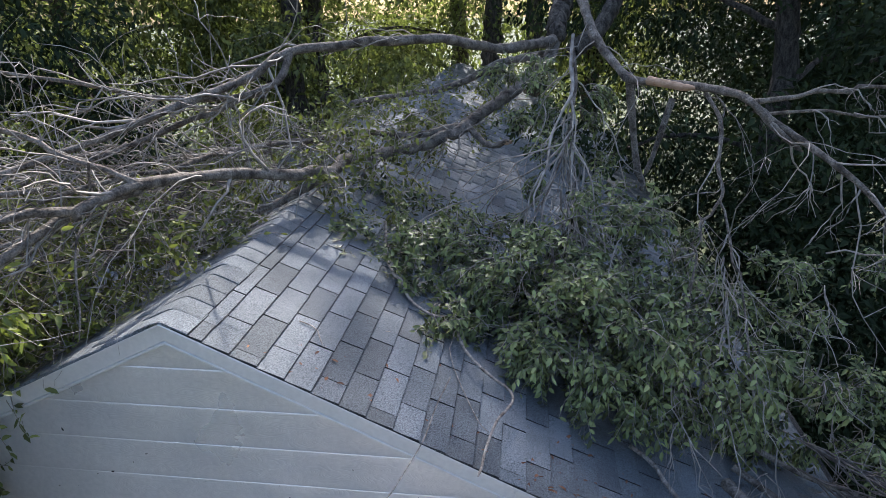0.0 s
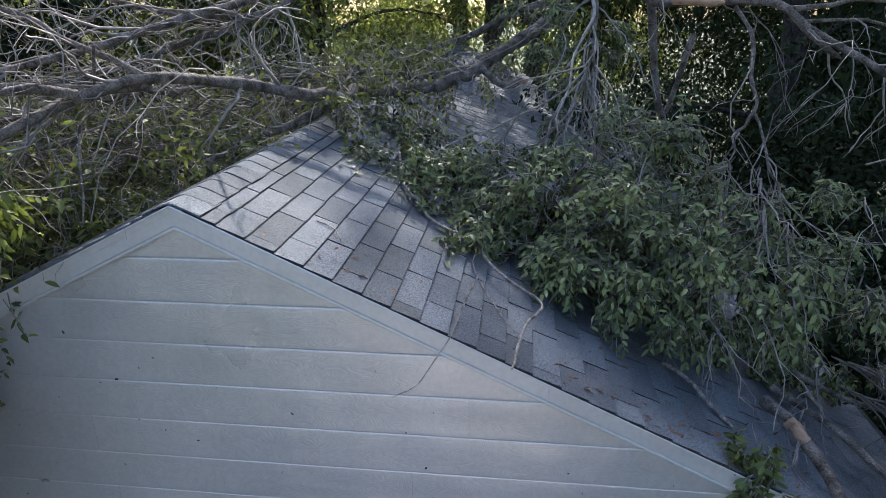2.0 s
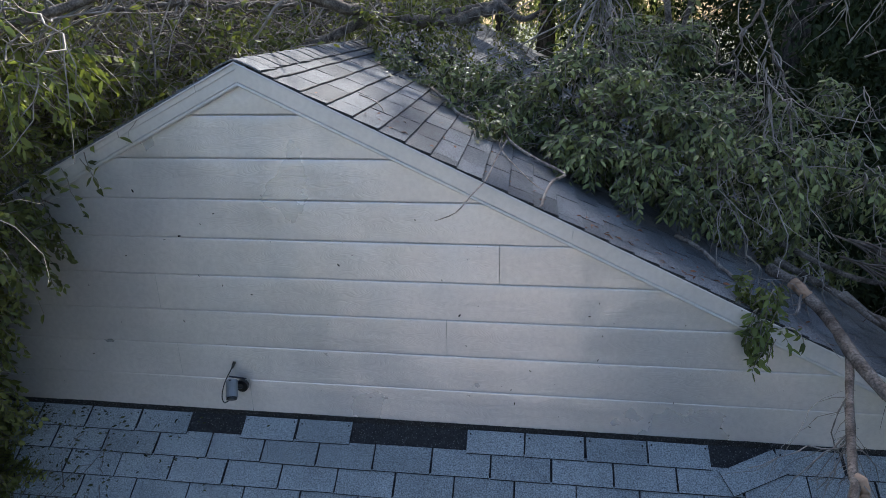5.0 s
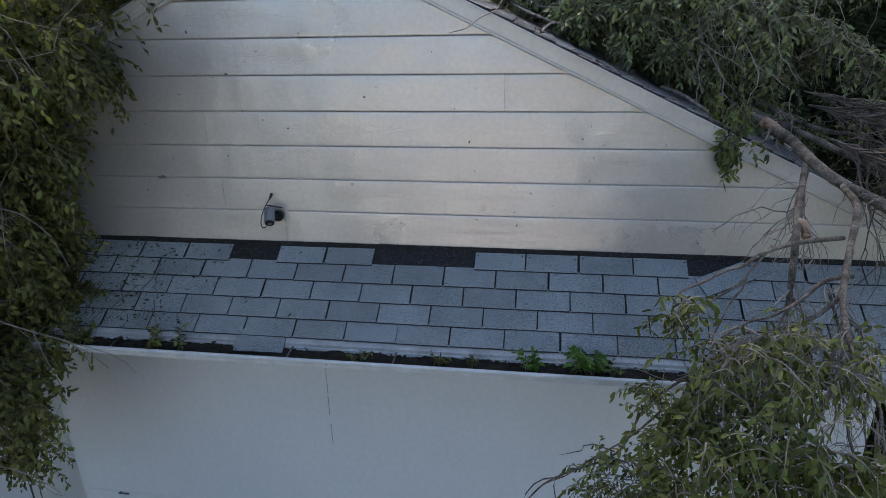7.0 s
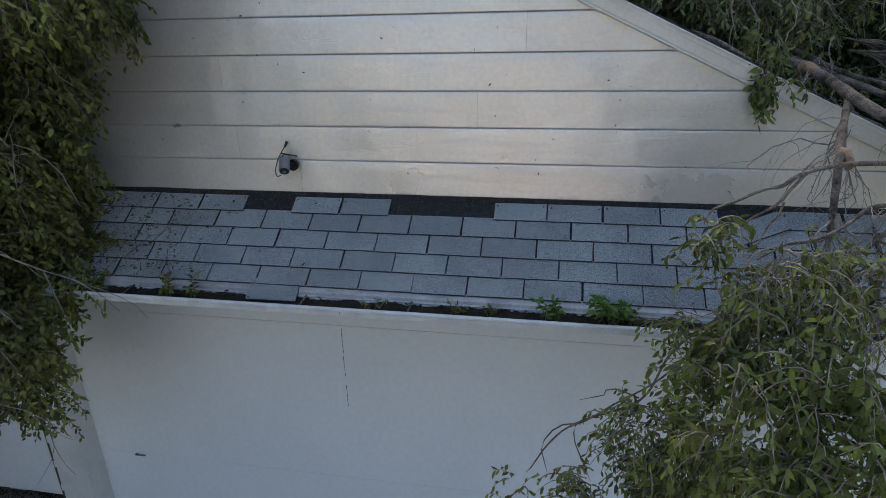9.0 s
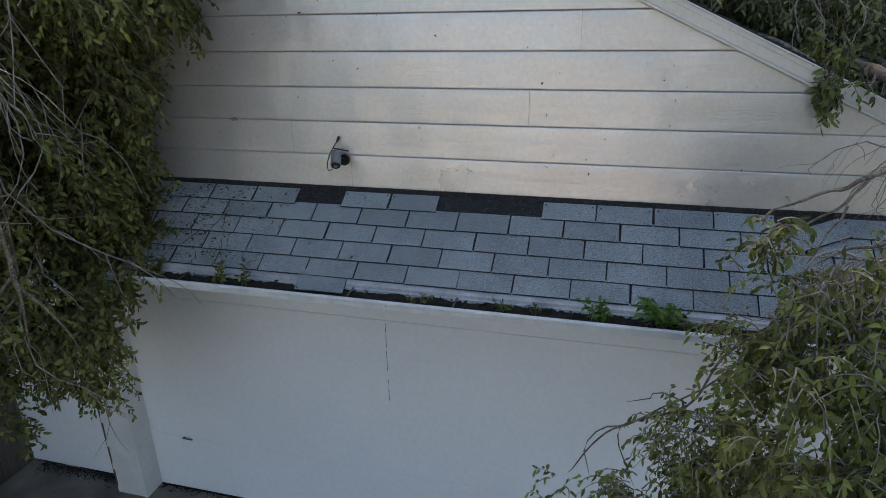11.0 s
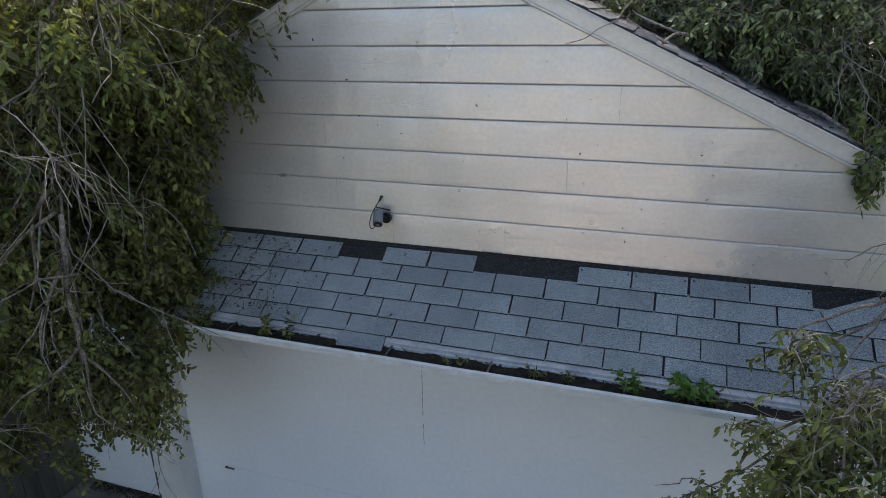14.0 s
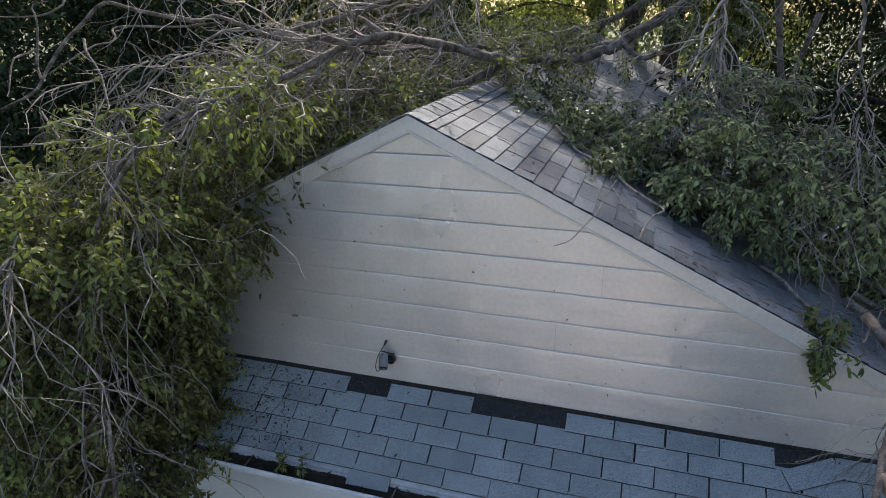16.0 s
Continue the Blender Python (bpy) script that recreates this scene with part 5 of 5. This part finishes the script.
spray(hang, 0.011, 0.005, (-0.907, -1.713, 3.251), (-0.933, -1.796, 3.133), (-0.964, -1.838, 3.014), (-0.994, -1.845, 2.867))
spray(hang, 0.006, 0.003, (-0.86, -1.687, 3.209), (-0.915, -1.788, 3.223), (-0.967, -1.893, 3.197), (-1.002, -1.982, 3.169))
spray(hang, 0.006, 0.003, (-0.894, -1.745, 3.086), (-0.924, -1.8, 3.053), (-0.932, -1.811, 2.936), (-0.956, -1.81, 2.757))
spray(hang, 0.005, 0.002, (-0.948, -1.816, 3.102), (-0.979, -1.894, 2.985), (-1.022, -1.957, 2.885))
mass("over", (
    ((2.00, -1.68, 2.80), (0.15, 0.18, 0.12), 77),
    ((2.21, -1.72, 2.76), (0.20, 0.20, 0.16), 110),
    ((2.03, -1.75, 2.60), (0.18, 0.20, 0.16), 121),
    ((2.24, -1.80, 2.55), (0.24, 0.22, 0.20), 143),
    ((2.44, -1.70, 2.64), (0.20, 0.25, 0.20), 66),
    ((2.50, -1.60, 2.30), (0.32, 0.32, 0.26), 132),
    ((2.2, -1.6, 2.1), (0.36, 0.34, 0.25), 242),
    ((2.5, -1.6, 1.8), (0.50, 0.50, 0.40), 220),
), over, M_LEAFO, per=12, leaf=0.040, length=0.18, droop=1.1, loose=0.35, skin=0.45, spare=0.3, slim=1.0, sag=0.6, tumble=0.55, bunch=11)
mass("over_tips", (
    ((1.92, -1.45, 3.06), (0.10, 0.13, 0.08), 48),
    ((2.06, -1.50, 3.00), (0.14, 0.15, 0.10), 96),
    ((2.25, -1.45, 2.98), (0.15, 0.15, 0.09), 86),
    ((2.42, -1.40, 2.98), (0.14, 0.15, 0.10), 67),
    ((1.88, -1.36, 2.66), (0.07, 0.08, 0.09), 38),
    ((1.79, -1.25, 2.22), (0.15, 0.14, 0.11), 136),
    ((1.94, -1.25, 2.03), (0.17, 0.15, 0.14), 155),
    ((1.66, -1.25, 1.90), (0.13, 0.13, 0.10), 77),
    ((1.50, -1.22, 1.86), (0.05, 0.06, 0.10), 38),
    ((2.01, -1.30, 2.28), (0.11, 0.14, 0.13), 77),
    ((1.27, -1.30, 1.93), (0.04, 0.05, 0.04), 10),
), over, M_LEAFO, per=9, leaf=0.038, length=0.14, droop=1.0, loose=0.3, skin=0.4, spare=0.4, slim=0.85, sag=0.6)

# bare twigs
tw = Pile()
for lines, npr, ln, sp, fl, r0, dr in (
    ([BOUGHS[i][0] for i in (0, 3, 4, 5, 6, 1, 7)], 24, 0.65, 0.8, (-0.6, -0.45, -0.12), 0.0045, 0.05),
    ([BOUGHS[i][0] for i in (6, 5, 1, 2, 0)], 24, 0.75, 0.75, (-0.6, -0.15, -0.30), 0.0048, 0.02),
    ([BOUGHS[i][0] for i in (0, 3, 5, 6)], 12, 1.1, 0.5, (-0.8, -0.5, -0.1), 0.008, 0.04),
    ([BOUGHS[i][0] for i in (9, 10, 13, 14)], 9, 0.7, 0.55, (0.1, -0.5, -0.9), 0.005, 0.1),
    ([BOUGHS[i][0] for i in (15, 16)], 20, 1.1, 0.42, (0.05, -0.35, -0.95), 0.006, 0.03),
    ([BOUGHS[i][0] for i in (11, 12)], 12, 0.5, 0.5, (0.4, -0.3, -0.3), 0.004, 0.1),
):
    v, fs = grow(lines, npr, ln, sp, fl, r0, droop=dr)
    tw.add(v, np.concatenate(fs))
obj("twig_mass", tw.mesh("twig_mass", settle), M_TWIG, tree, "", True)["kind"] = "stuff"
tw = Pile()
for pts in ([(0.3, 2.6, 4.85), (-0.6, 1.8, 4.72), (-1.5, 1.0, 4.45)], [(-0.1, 1.4, 4.78), (-0.8, 0.8, 4.6), (-1.6, 0.3, 4.3)], [(0.5, 3.4, 4.9), (-0.5, 2.8, 4.8), (-1.6, 2.2, 4.5)], [(-0.3, 0.9, 4.76), (-0.9, 0.5, 4.58), (-1.4, 0.2, 4.35)], [(0.2, 1.9, 4.85), (-0.9, 1.5, 4.75), (-2.0, 1.1, 4.45)], [(-0.4, 2.2, 4.95), (-1.4, 1.6, 4.85), (-2.4, 1.2, 4.6)]):
    v, fs = grow([pts], 60, 0.6, 0.55, (-0.7, -0.35, 0.0), 0.0046, droop=0.04)
    tw.add(v, np.concatenate(fs))
obj("dry_brush", tw.mesh("dry_brush", settle), M_TWIGD, left, "dry brown brush", True)["kind"] = "stuff"
tw = Pile()
for pts in ([(2.75, -0.45, 3.37), (2.88, -0.6, 3.31), (3.3, -0.8, 3.1)], [(2.58, -1.0, 3.25), (2.47, -1.25, 3.16), (2.42, -1.5, 3.07)], [(2.39, -1.0, 3.19), (2.36, -1.1, 3.0)], [(2.29, -1.45, 3.14), (2.04, -1.5, 3.1)], [(2.70, -0.16, 3.40), (2.57, -0.5, 3.34), (2.44, -0.85, 3.29)], [(2.86, -0.75, 2.63), (2.63, -0.92, 2.63), (2.33, -1.30, 2.59)], [(2.67, -0.85, 2.99), (2.33, -1.05, 2.90), (2.06, -1.25, 2.90)], [(2.86, -0.75, 2.63), (2.85, -1.02, 2.49), (2.76, -1.30, 2.32)], [(2.80, -0.6, 3.30), (3.05, -0.8, 3.0), (3.1, -1.0, 2.6)]):
    v, fs = grow([pts], 22, 0.40, 0.45, (0.0, -0.30, -0.9), 0.0036, droop=0.14)
    tw.add(v, np.concatenate(fs))
obj("bare_twig_mass", tw.mesh("bare_twig_mass", settle), M_TWIG, over, "", True)["kind"] = "stuff"
tw = Pile()
for pts in ([(2.82, 0.80, 3.58), (3.2, 0.5, 3.52), (3.7, 0.1, 3.36)], [(2.8, 1.0, 3.66), (3.3, 0.7, 3.55), (3.9, 0.4, 3.3)], [(2.85, 0.4, 3.48), (3.05, 0.0, 3.40), (3.3, -0.4, 3.2)]):
    v, fs = grow([pts], 60, 0.8, 0.22, (0.62, -0.62, -0.22), 0.006, droop=0.03)
    tw.add(v, np.concatenate(fs))
obj("dry_brush", tw.mesh("dry_brush", settle), M_TWIGD, over, "dark dry brush", True)["kind"] = "stuff"
tw = Pile()
CURTAIN = ([(-1.15, -0.5, 4.3), (-1.5, -1.1, 3.9), (-1.45, -1.25, 3.0)], [(-1.2, -1.2, 4.3), (-1.42, -1.35, 3.3)], [(-1.6, -0.5, 4.5), (-1.8, -1.2, 4.1)], [(-1.1, -0.9, 4.9), (-1.0, -1.7, 4.3)], [(-1.5, -1.0, 2.9), (-1.6, -1.2, 2.4)], [(-1.25, -1.85, 4.0), (-1.42, -1.92, 3.4), (-1.5, -1.9, 2.7)], [(-1.5, -1.75, 3.6), (-1.6, -1.85, 2.9)], [(-1.0, 0.1, 4.8), (-1.4, -0.3, 4.6), (-1.75, -0.6, 4.5)], [(-1.5, -0.4, 4.7), (-1.5, -0.8, 4.4), (-1.1, -1.0, 4.1)], [(-1.2, 0.2, 5.0), (-1.6, 0.0, 5.0), (-2.0, -0.3, 4.9)], [(-1.9, -0.9, 4.6), (-1.6, -1.3, 4.3), (-1.3, -1.7, 4.1)])
for pts, k in zip(CURTAIN, (13, 13, 9, 3, 12, 9, 9, 26, 18, 26, 16)):
    v, fs = grow([pts], k, 0.8, 0.4, (-0.05, -0.15, -0.9), 0.0045, droop=0.12, shoots=4)
    tw.add(v, np.concatenate(fs))
obj("bare_twig_mass", tw.mesh("bare_twig_mass", settle), M_TWIG, hang, "", True)["kind"] = "stuff"

tw = Pile()
for pts in ([(1.9, 2.2, 5.0), (1.7, 1.7, 4.7), (1.5, 1.2, 4.45)], [(2.2, 2.0, 4.9), (2.1, 1.5, 4.6), (2.1, 1.0, 4.35)], [(2.6, 1.3, 4.75), (2.6, 1.0, 4.4), (2.55, 0.7, 4.0)], [(3.2, 1.4, 4.8), (3.15, 1.1, 4.3), (3.1, 0.8, 3.9)], [(2.4, 1.2, 4.4), (2.35, 0.8, 4.1), (2.3, 0.5, 3.85)], [(3.0, 0.9, 3.7), (2.8, 0.6, 3.5), (2.7, 0.3, 3.45)]):
    v, fs = grow([pts], 11, 0.55, 0.65, (-0.05, -0.6, -0.5), 0.004, droop=0.06, shoots=3)
    tw.add(v, np.concatenate(fs))
obj("bare_twig_mass", tw.mesh("bare_twig_mass", settle), M_TWIG, right, "", True)["kind"] = "stuff"

# single sticks on the roof
def stick(pts, r0, r1, lab):
    tagged(limb("stick", pts, r0, r1, None, M_STICK, wob=0.008), lab, "stick")


stick([(0.539, 1.927, 4.460), (0.630, 1.538, 4.416), (0.726, 1.254, 4.370), (0.827, 1.110, 4.321), (0.934, 1.000, 4.269), (1.045, 0.954, 4.220), (1.127, 0.969, 4.186), (1.205, 0.743, 4.148), (1.334, 0.600, 4.095), (1.461, 0.504, 4.053), (1.466, 0.367, 4.051), (1.406, 0.237, 4.065), (1.360, 0.040, 4.052), (1.349, -0.115, 4.048)], 0.0098, 0.0062, "bent peeled stick lying on the shingles")
stick([(1.19, 0.3, 4.26), (1.15, 0.15, 4.18), (1.11, 0.0, 4.14), (1.05, -0.2, 4.11), (1.0, -0.3, 4.07), (0.92, -0.35, 4.05)], 0.004, 0.002, "thin twig hanging over the rake board")
stick([(1.127, 0.965, 4.180), (1.166, 0.652, 4.146), (1.242, 0.425, 4.099), (1.321, 0.253, 4.061), (1.377, 0.196, 4.034)], 0.0032, 0.002, "thin bare twig lying on the shingles")
stick([(2.10, 0.62, 3.68), (2.19, 0.55, 3.64), (2.28, 0.4, 3.59), (2.36, 0.28, 3.55)], 0.013, 0.010, "grey stick lying on the shingles")
stick([(0.44, 0.40, 4.468), (0.50, 0.38, 4.440), (0.56, 0.30, 4.412), (0.60, 0.30, 4.392)], 0.0035, 0.002, "tiny forked twig lying on the shingles")
stick([(0.72, 0.72, 4.335), (0.77, 0.66, 4.312), (0.83, 0.66, 4.284)], 0.003, 0.002, "tiny twig lying on the shingles")

# dead leaves on the lower shingles and green bits on the pent roof
n = 260
x = np.concatenate([RNG.uniform(1.5, 2.7, 190), RNG.uniform(0.3, 1.4, 40)])
y = np.abs(RNG.normal(0, 0.20, len(x)))
b = np.stack([x, y, roof_z(x) + 0.004], -1)
v, f = leaves(b, np.stack([RNG.normal(0, 1, len(x)), RNG.normal(0, 1, len(x)), RNG.normal(0, 0.15, len(x))], -1), np.array([SLOPE, 0, 1.0]) + RNG.standard_normal((len(x), 3)) * 0.15, RNG.uniform(0.012, 0.04, len(x)))
tagged(obj("dead_leaves", mesh_from("dead_leaves", v, f), M_DRY), "rust-brown dead leaves scattered on the shingles", "litter", "", "stuff")
n = 1300
x = -1.85 + np.abs(RNG.normal(0, 0.55, n))
y = RNG.uniform(-0.5, -0.03, n)
b = np.stack([x, y, PENT0 + PENTF * y + 0.014], -1)
v, f = leaves(b, RNG.standard_normal((n, 3)) * (1, 0.7, 0.2), np.array([0, -PENTF, 1.0]) + RNG.standard_normal((n, 3)) * 0.2, RNG.uniform(0.008, 0.034, n))
tagged(obj("fallen_leaves", mesh_from("fallen_leaves", v, f), M_LEAFS), "small dark wilted leaf scraps scattered on the pent roof", "litter", "", "stuff")


tw = Pile()
for k in range(26):
    x0, y0 = rr.uniform(-1.8, -0.9), rr.uniform(-0.5, -0.08)
    a, ln = rr.uniform(0, 6.283), rr.uniform(0.05, 0.17)
    pts = []
    for u in (0, 0.35, 0.7, 1.0):
        x, y = x0 + ln * u * math.cos(a) + rr.uniform(-0.008, 0.008), min(-0.04, max(-0.54, y0 + ln * u * math.sin(a)))
        pts.append((x, y, PENT0 + PENTF * y + 0.017))
    tw.add(*tubes(smooth_line(pts, 8)[None], np.linspace(0.0026, 0.0012, 8)[None], 4))
tagged(obj("fallen_twigs", tw.mesh("fallen_twigs"), M_TWIGD), "thin broken twigs littering the pent roof", "litter", "", "stuff")


# ---- trees behind and around ----
def standing_tree(x, y, height, crown, count, leaf, seed, low=0.25, mat=M_LEAFB, label="tall leafy tree in deep shade behind the garage"):
    g = np.random.default_rng(seed)
    t = empty("tree", (x, y, GROUND - 0.06), label, "tree", "trees behind the garage")
    top = (x + g.uniform(-0.5, 0.5), y + g.uniform(-0.5, 0.5), height * 0.9)
    line = [(x, y, GROUND - 0.1), (x + g.uniform(-0.15, 0.15), y, height * 0.3), (x + g.uniform(-0.3, 0.3), y, height * 0.6), top]
    limb("trunk", line, 0.16 + height * 0.008, 0.05, t, M_BARKD, wob=0.03, step=0.12)
    ln = smooth_line(line, 40)
    lf = Pile()
    for j in range(11):
        h = low + (1 - low) * (j + g.uniform(0, 0.8)) / 11
        p = ln[min(39, int(h * 38))]
        a = g.uniform(0, 6.283)
        reach = crown * (0.55 + 0.5 * g.random()) * (1.1 - 0.55 * abs(h - 0.5) * 2)
        q = p + np.array([math.cos(a) * reach, math.sin(a) * reach, g.uniform(0.0, 0.25) * reach])
        limb("limb", [tuple(p), tuple((p + q) / 2 + (0, 0, 0.12 * reach)), tuple(q)], 0.06, 0.015, t, M_BARKD, sides=6, step=0.15)
        for s in range(4):
            c = p + (q - p) * (0.35 + 0.25 * s) + g.normal(0, 0.3, 3)
            r = np.array([1, 1, 0.7]) * crown * g.uniform(0.20, 0.34)
            k = count // 44 if c[2] < 9.5 else int(count / 44 * (0.55 if x < 1 else 0.85))   # thin tops let the sun through
            o, d = ellipsoid(c, r, k, 0.5)
            lv, lfa = leaves(o, d * 0.5 + g.standard_normal((k, 3)) * 0.6 + (0, 0, -0.6), np.array([0, 0, 1.0]) + g.standard_normal((k, 3)) * 0.5, leaf * g.uniform(0.6, 1.3, k), far=True)
            lf.add(lv, lfa)
    obj("crown", lf.mesh("crown"), mat, t)


# Heights and out-of-view tops are set to break up sun on roof and boughs.
for i, (x, y, h, c, n, lf_) in enumerate((
    (-7.5, 10, 13, 3.4, 16000, 0.15), (-3.4, 12.5, 16, 3.8, 22000, 0.16), (-0.4, 15.5, 18, 4.0, 15000, 0.17), (3.2, 14.5, 17, 3.8, 22000, 0.16),
    (5.4, 8.0, 13, 3.6, 26000, 0.13), (6.2, 4.0, 9, 2.4, 16000, 0.11), (8.0, 12.5, 13, 3.6, 14000, 0.15), (10.5, 6.5, 11, 3.4, 10000, 0.16),
    (-6.0, 5.5, 8.5, 2.4, 14000, 0.12), (-10.5, 5.0, 11, 3.2, 10000, 0.16), (-7.0, 14.5, 15, 3.8, 16000, 0.17), (-3.2, 10.6, 15, 2.6, 14000, 0.15), (-9.0, 8.5, 9, 3.0, 14000, 0.14), (-12, 14, 14, 4.0, 10000, 0.2), (13, 15, 15, 4.2, 10000, 0.2),
)):
    # Flanking trees get the darkened leaf colour in place of deep shade.
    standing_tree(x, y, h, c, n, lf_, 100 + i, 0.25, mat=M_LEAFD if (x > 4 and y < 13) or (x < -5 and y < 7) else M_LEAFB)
# Trunks show behind the roof; unseen crowns are placed to shade its east slope.
standing_tree(0.65, 13.4, 17.5, 1.75, 15000, 0.14, 115, 0.6, label="tall slender tree behind the garage, its unseen narrow crown added to shade the roof")
standing_tree(1.50, 13.7, 16.5, 1.65, 11000, 0.14, 116, 0.6, label="tall slender tree behind the garage, its unseen narrow crown added to shade the roof")
# Unseen trees added behind the camera to darken parts of the siding's reflection.
for i, (x, y, h, c, n, lf_) in enumerate(((-21, -25, 11, 3.6, 6000, 0.24), (-30, -26, 13, 4.0, 6000, 0.26), (6.8, -26, 13, 4.6, 11000, 0.26), (13, -25, 11, 3.6, 5000, 0.24), (-7.6, -7.5, 10, 2.6, 9000, 0.18), (9.6, -16.0, 14, 4.2, 14000, 0.24))):
    standing_tree(x, y, h, c, n, lf_, 300 + i, 0.12, M_LEAFB, "unseen leafy tree added behind the camera to shape reflections in the siding")


def hedge(name, boxes, leaf, mat, label):
    """Undergrowth: many small leaves in uneven mounds down to the ground."""
    lf = Pile()
    for c, r, n in boxes:
        o, d = ellipsoid(c, r, n, 0.6)
        lv, lfa = leaves(o, d * 0.6 + RNG.standard_normal((n, 3)) * 0.6 + (0, 0, -0.4), np.array([0, 0, 1.0]) + d * 0.5 + RNG.standard_normal((n, 3)) * 0.4, leaf * RNG.uniform(0.6, 1.3, n), far=True)
        lf.add(lv, lfa)
    tagged(obj(name, lf.mesh(name), mat), label, "shrubs", "", "stuff")


hedge("undergrowth", (
    ((-6.5, 9.5, 3.5), (2.4, 1.2, 3.6), 7000), ((-3.0, 13.0, 3.5), (2.4, 1.2, 4.2), 7000), ((-0.2, 16.0, 3.5), (2.6, 1.2, 4.2), 7000), ((3.2, 15.5, 3.5), (2.4, 1.2, 4.2), 7000), ((-10, 12, 3.5), (3, 2, 4.2), 6000), ((-7, 18, 4), (4, 2, 4.5), 6000), ((1, 22, 4), (5, 2, 5.0), 7000), ((-13, 8, 3.5), (2, 4, 4), 5000),
), 0.12, M_LEAFB, "leafy undergrowth and vines between the trees")
# Thicket leaves are coloured dark to imitate the shade they stand in.
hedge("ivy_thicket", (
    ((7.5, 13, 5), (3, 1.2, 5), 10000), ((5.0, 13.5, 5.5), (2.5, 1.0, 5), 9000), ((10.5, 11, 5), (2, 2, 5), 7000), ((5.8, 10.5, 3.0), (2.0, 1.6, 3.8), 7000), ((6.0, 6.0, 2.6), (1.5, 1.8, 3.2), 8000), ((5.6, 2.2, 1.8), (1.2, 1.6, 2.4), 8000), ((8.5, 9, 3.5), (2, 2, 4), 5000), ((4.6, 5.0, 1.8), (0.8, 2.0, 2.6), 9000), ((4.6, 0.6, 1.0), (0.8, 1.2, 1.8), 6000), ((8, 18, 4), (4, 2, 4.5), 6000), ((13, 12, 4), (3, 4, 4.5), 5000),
), 0.12, M_LEAFD, "thicket on the garage's east side, leaf colour darkened to stand for deep shade")
# First mound is out of view, added to shade the wall; leaves darkened likewise.
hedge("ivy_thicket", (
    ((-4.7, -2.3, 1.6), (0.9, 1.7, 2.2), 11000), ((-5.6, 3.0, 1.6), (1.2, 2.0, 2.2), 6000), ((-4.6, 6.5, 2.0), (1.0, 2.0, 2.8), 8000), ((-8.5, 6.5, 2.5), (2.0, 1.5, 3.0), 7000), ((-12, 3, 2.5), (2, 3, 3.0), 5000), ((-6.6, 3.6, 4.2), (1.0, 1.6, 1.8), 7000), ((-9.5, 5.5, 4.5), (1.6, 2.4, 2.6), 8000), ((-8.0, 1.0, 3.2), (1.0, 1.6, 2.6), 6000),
), 0.12, M_LEAFD, "thicket on the garage's west side, colour darkened for shade, one unseen mound added to shade the wall")
hedge("far_woods", (
    ((-22, 24, 6), (7, 3, 9), 5000), ((-11, 29, 6), (7, 3, 9), 5000), ((0, 31, 6), (7, 3, 10), 6000), ((-26, 10, 5), (4, 8, 8), 5000),
), 0.42, M_LEAFB, "far woods behind the yard")
# Right-hand woods: shade again painted in through the darker leaf colour.
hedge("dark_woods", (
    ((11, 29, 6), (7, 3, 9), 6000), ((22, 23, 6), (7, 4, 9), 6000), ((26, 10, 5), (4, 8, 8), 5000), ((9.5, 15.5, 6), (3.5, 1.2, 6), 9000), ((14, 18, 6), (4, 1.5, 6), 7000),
), 0.30, M_LEAFD, "far woods beyond the thicket, leaf colour darkened to stand for shade")

# unseen wall behind the camera, added as a bright surface for reflections
bm = bmesh.new()
prism(bm, [(-12, GROUND - 0.1), (9, GROUND - 0.1), (9, 3.0), (-12, 3.0)], -34.0, -33.7, "y")
tagged(part("unseen_wall", bm, M_WALL, None), "unseen pale wall added behind the camera for the siding to reflect", "wall", "", "structure")
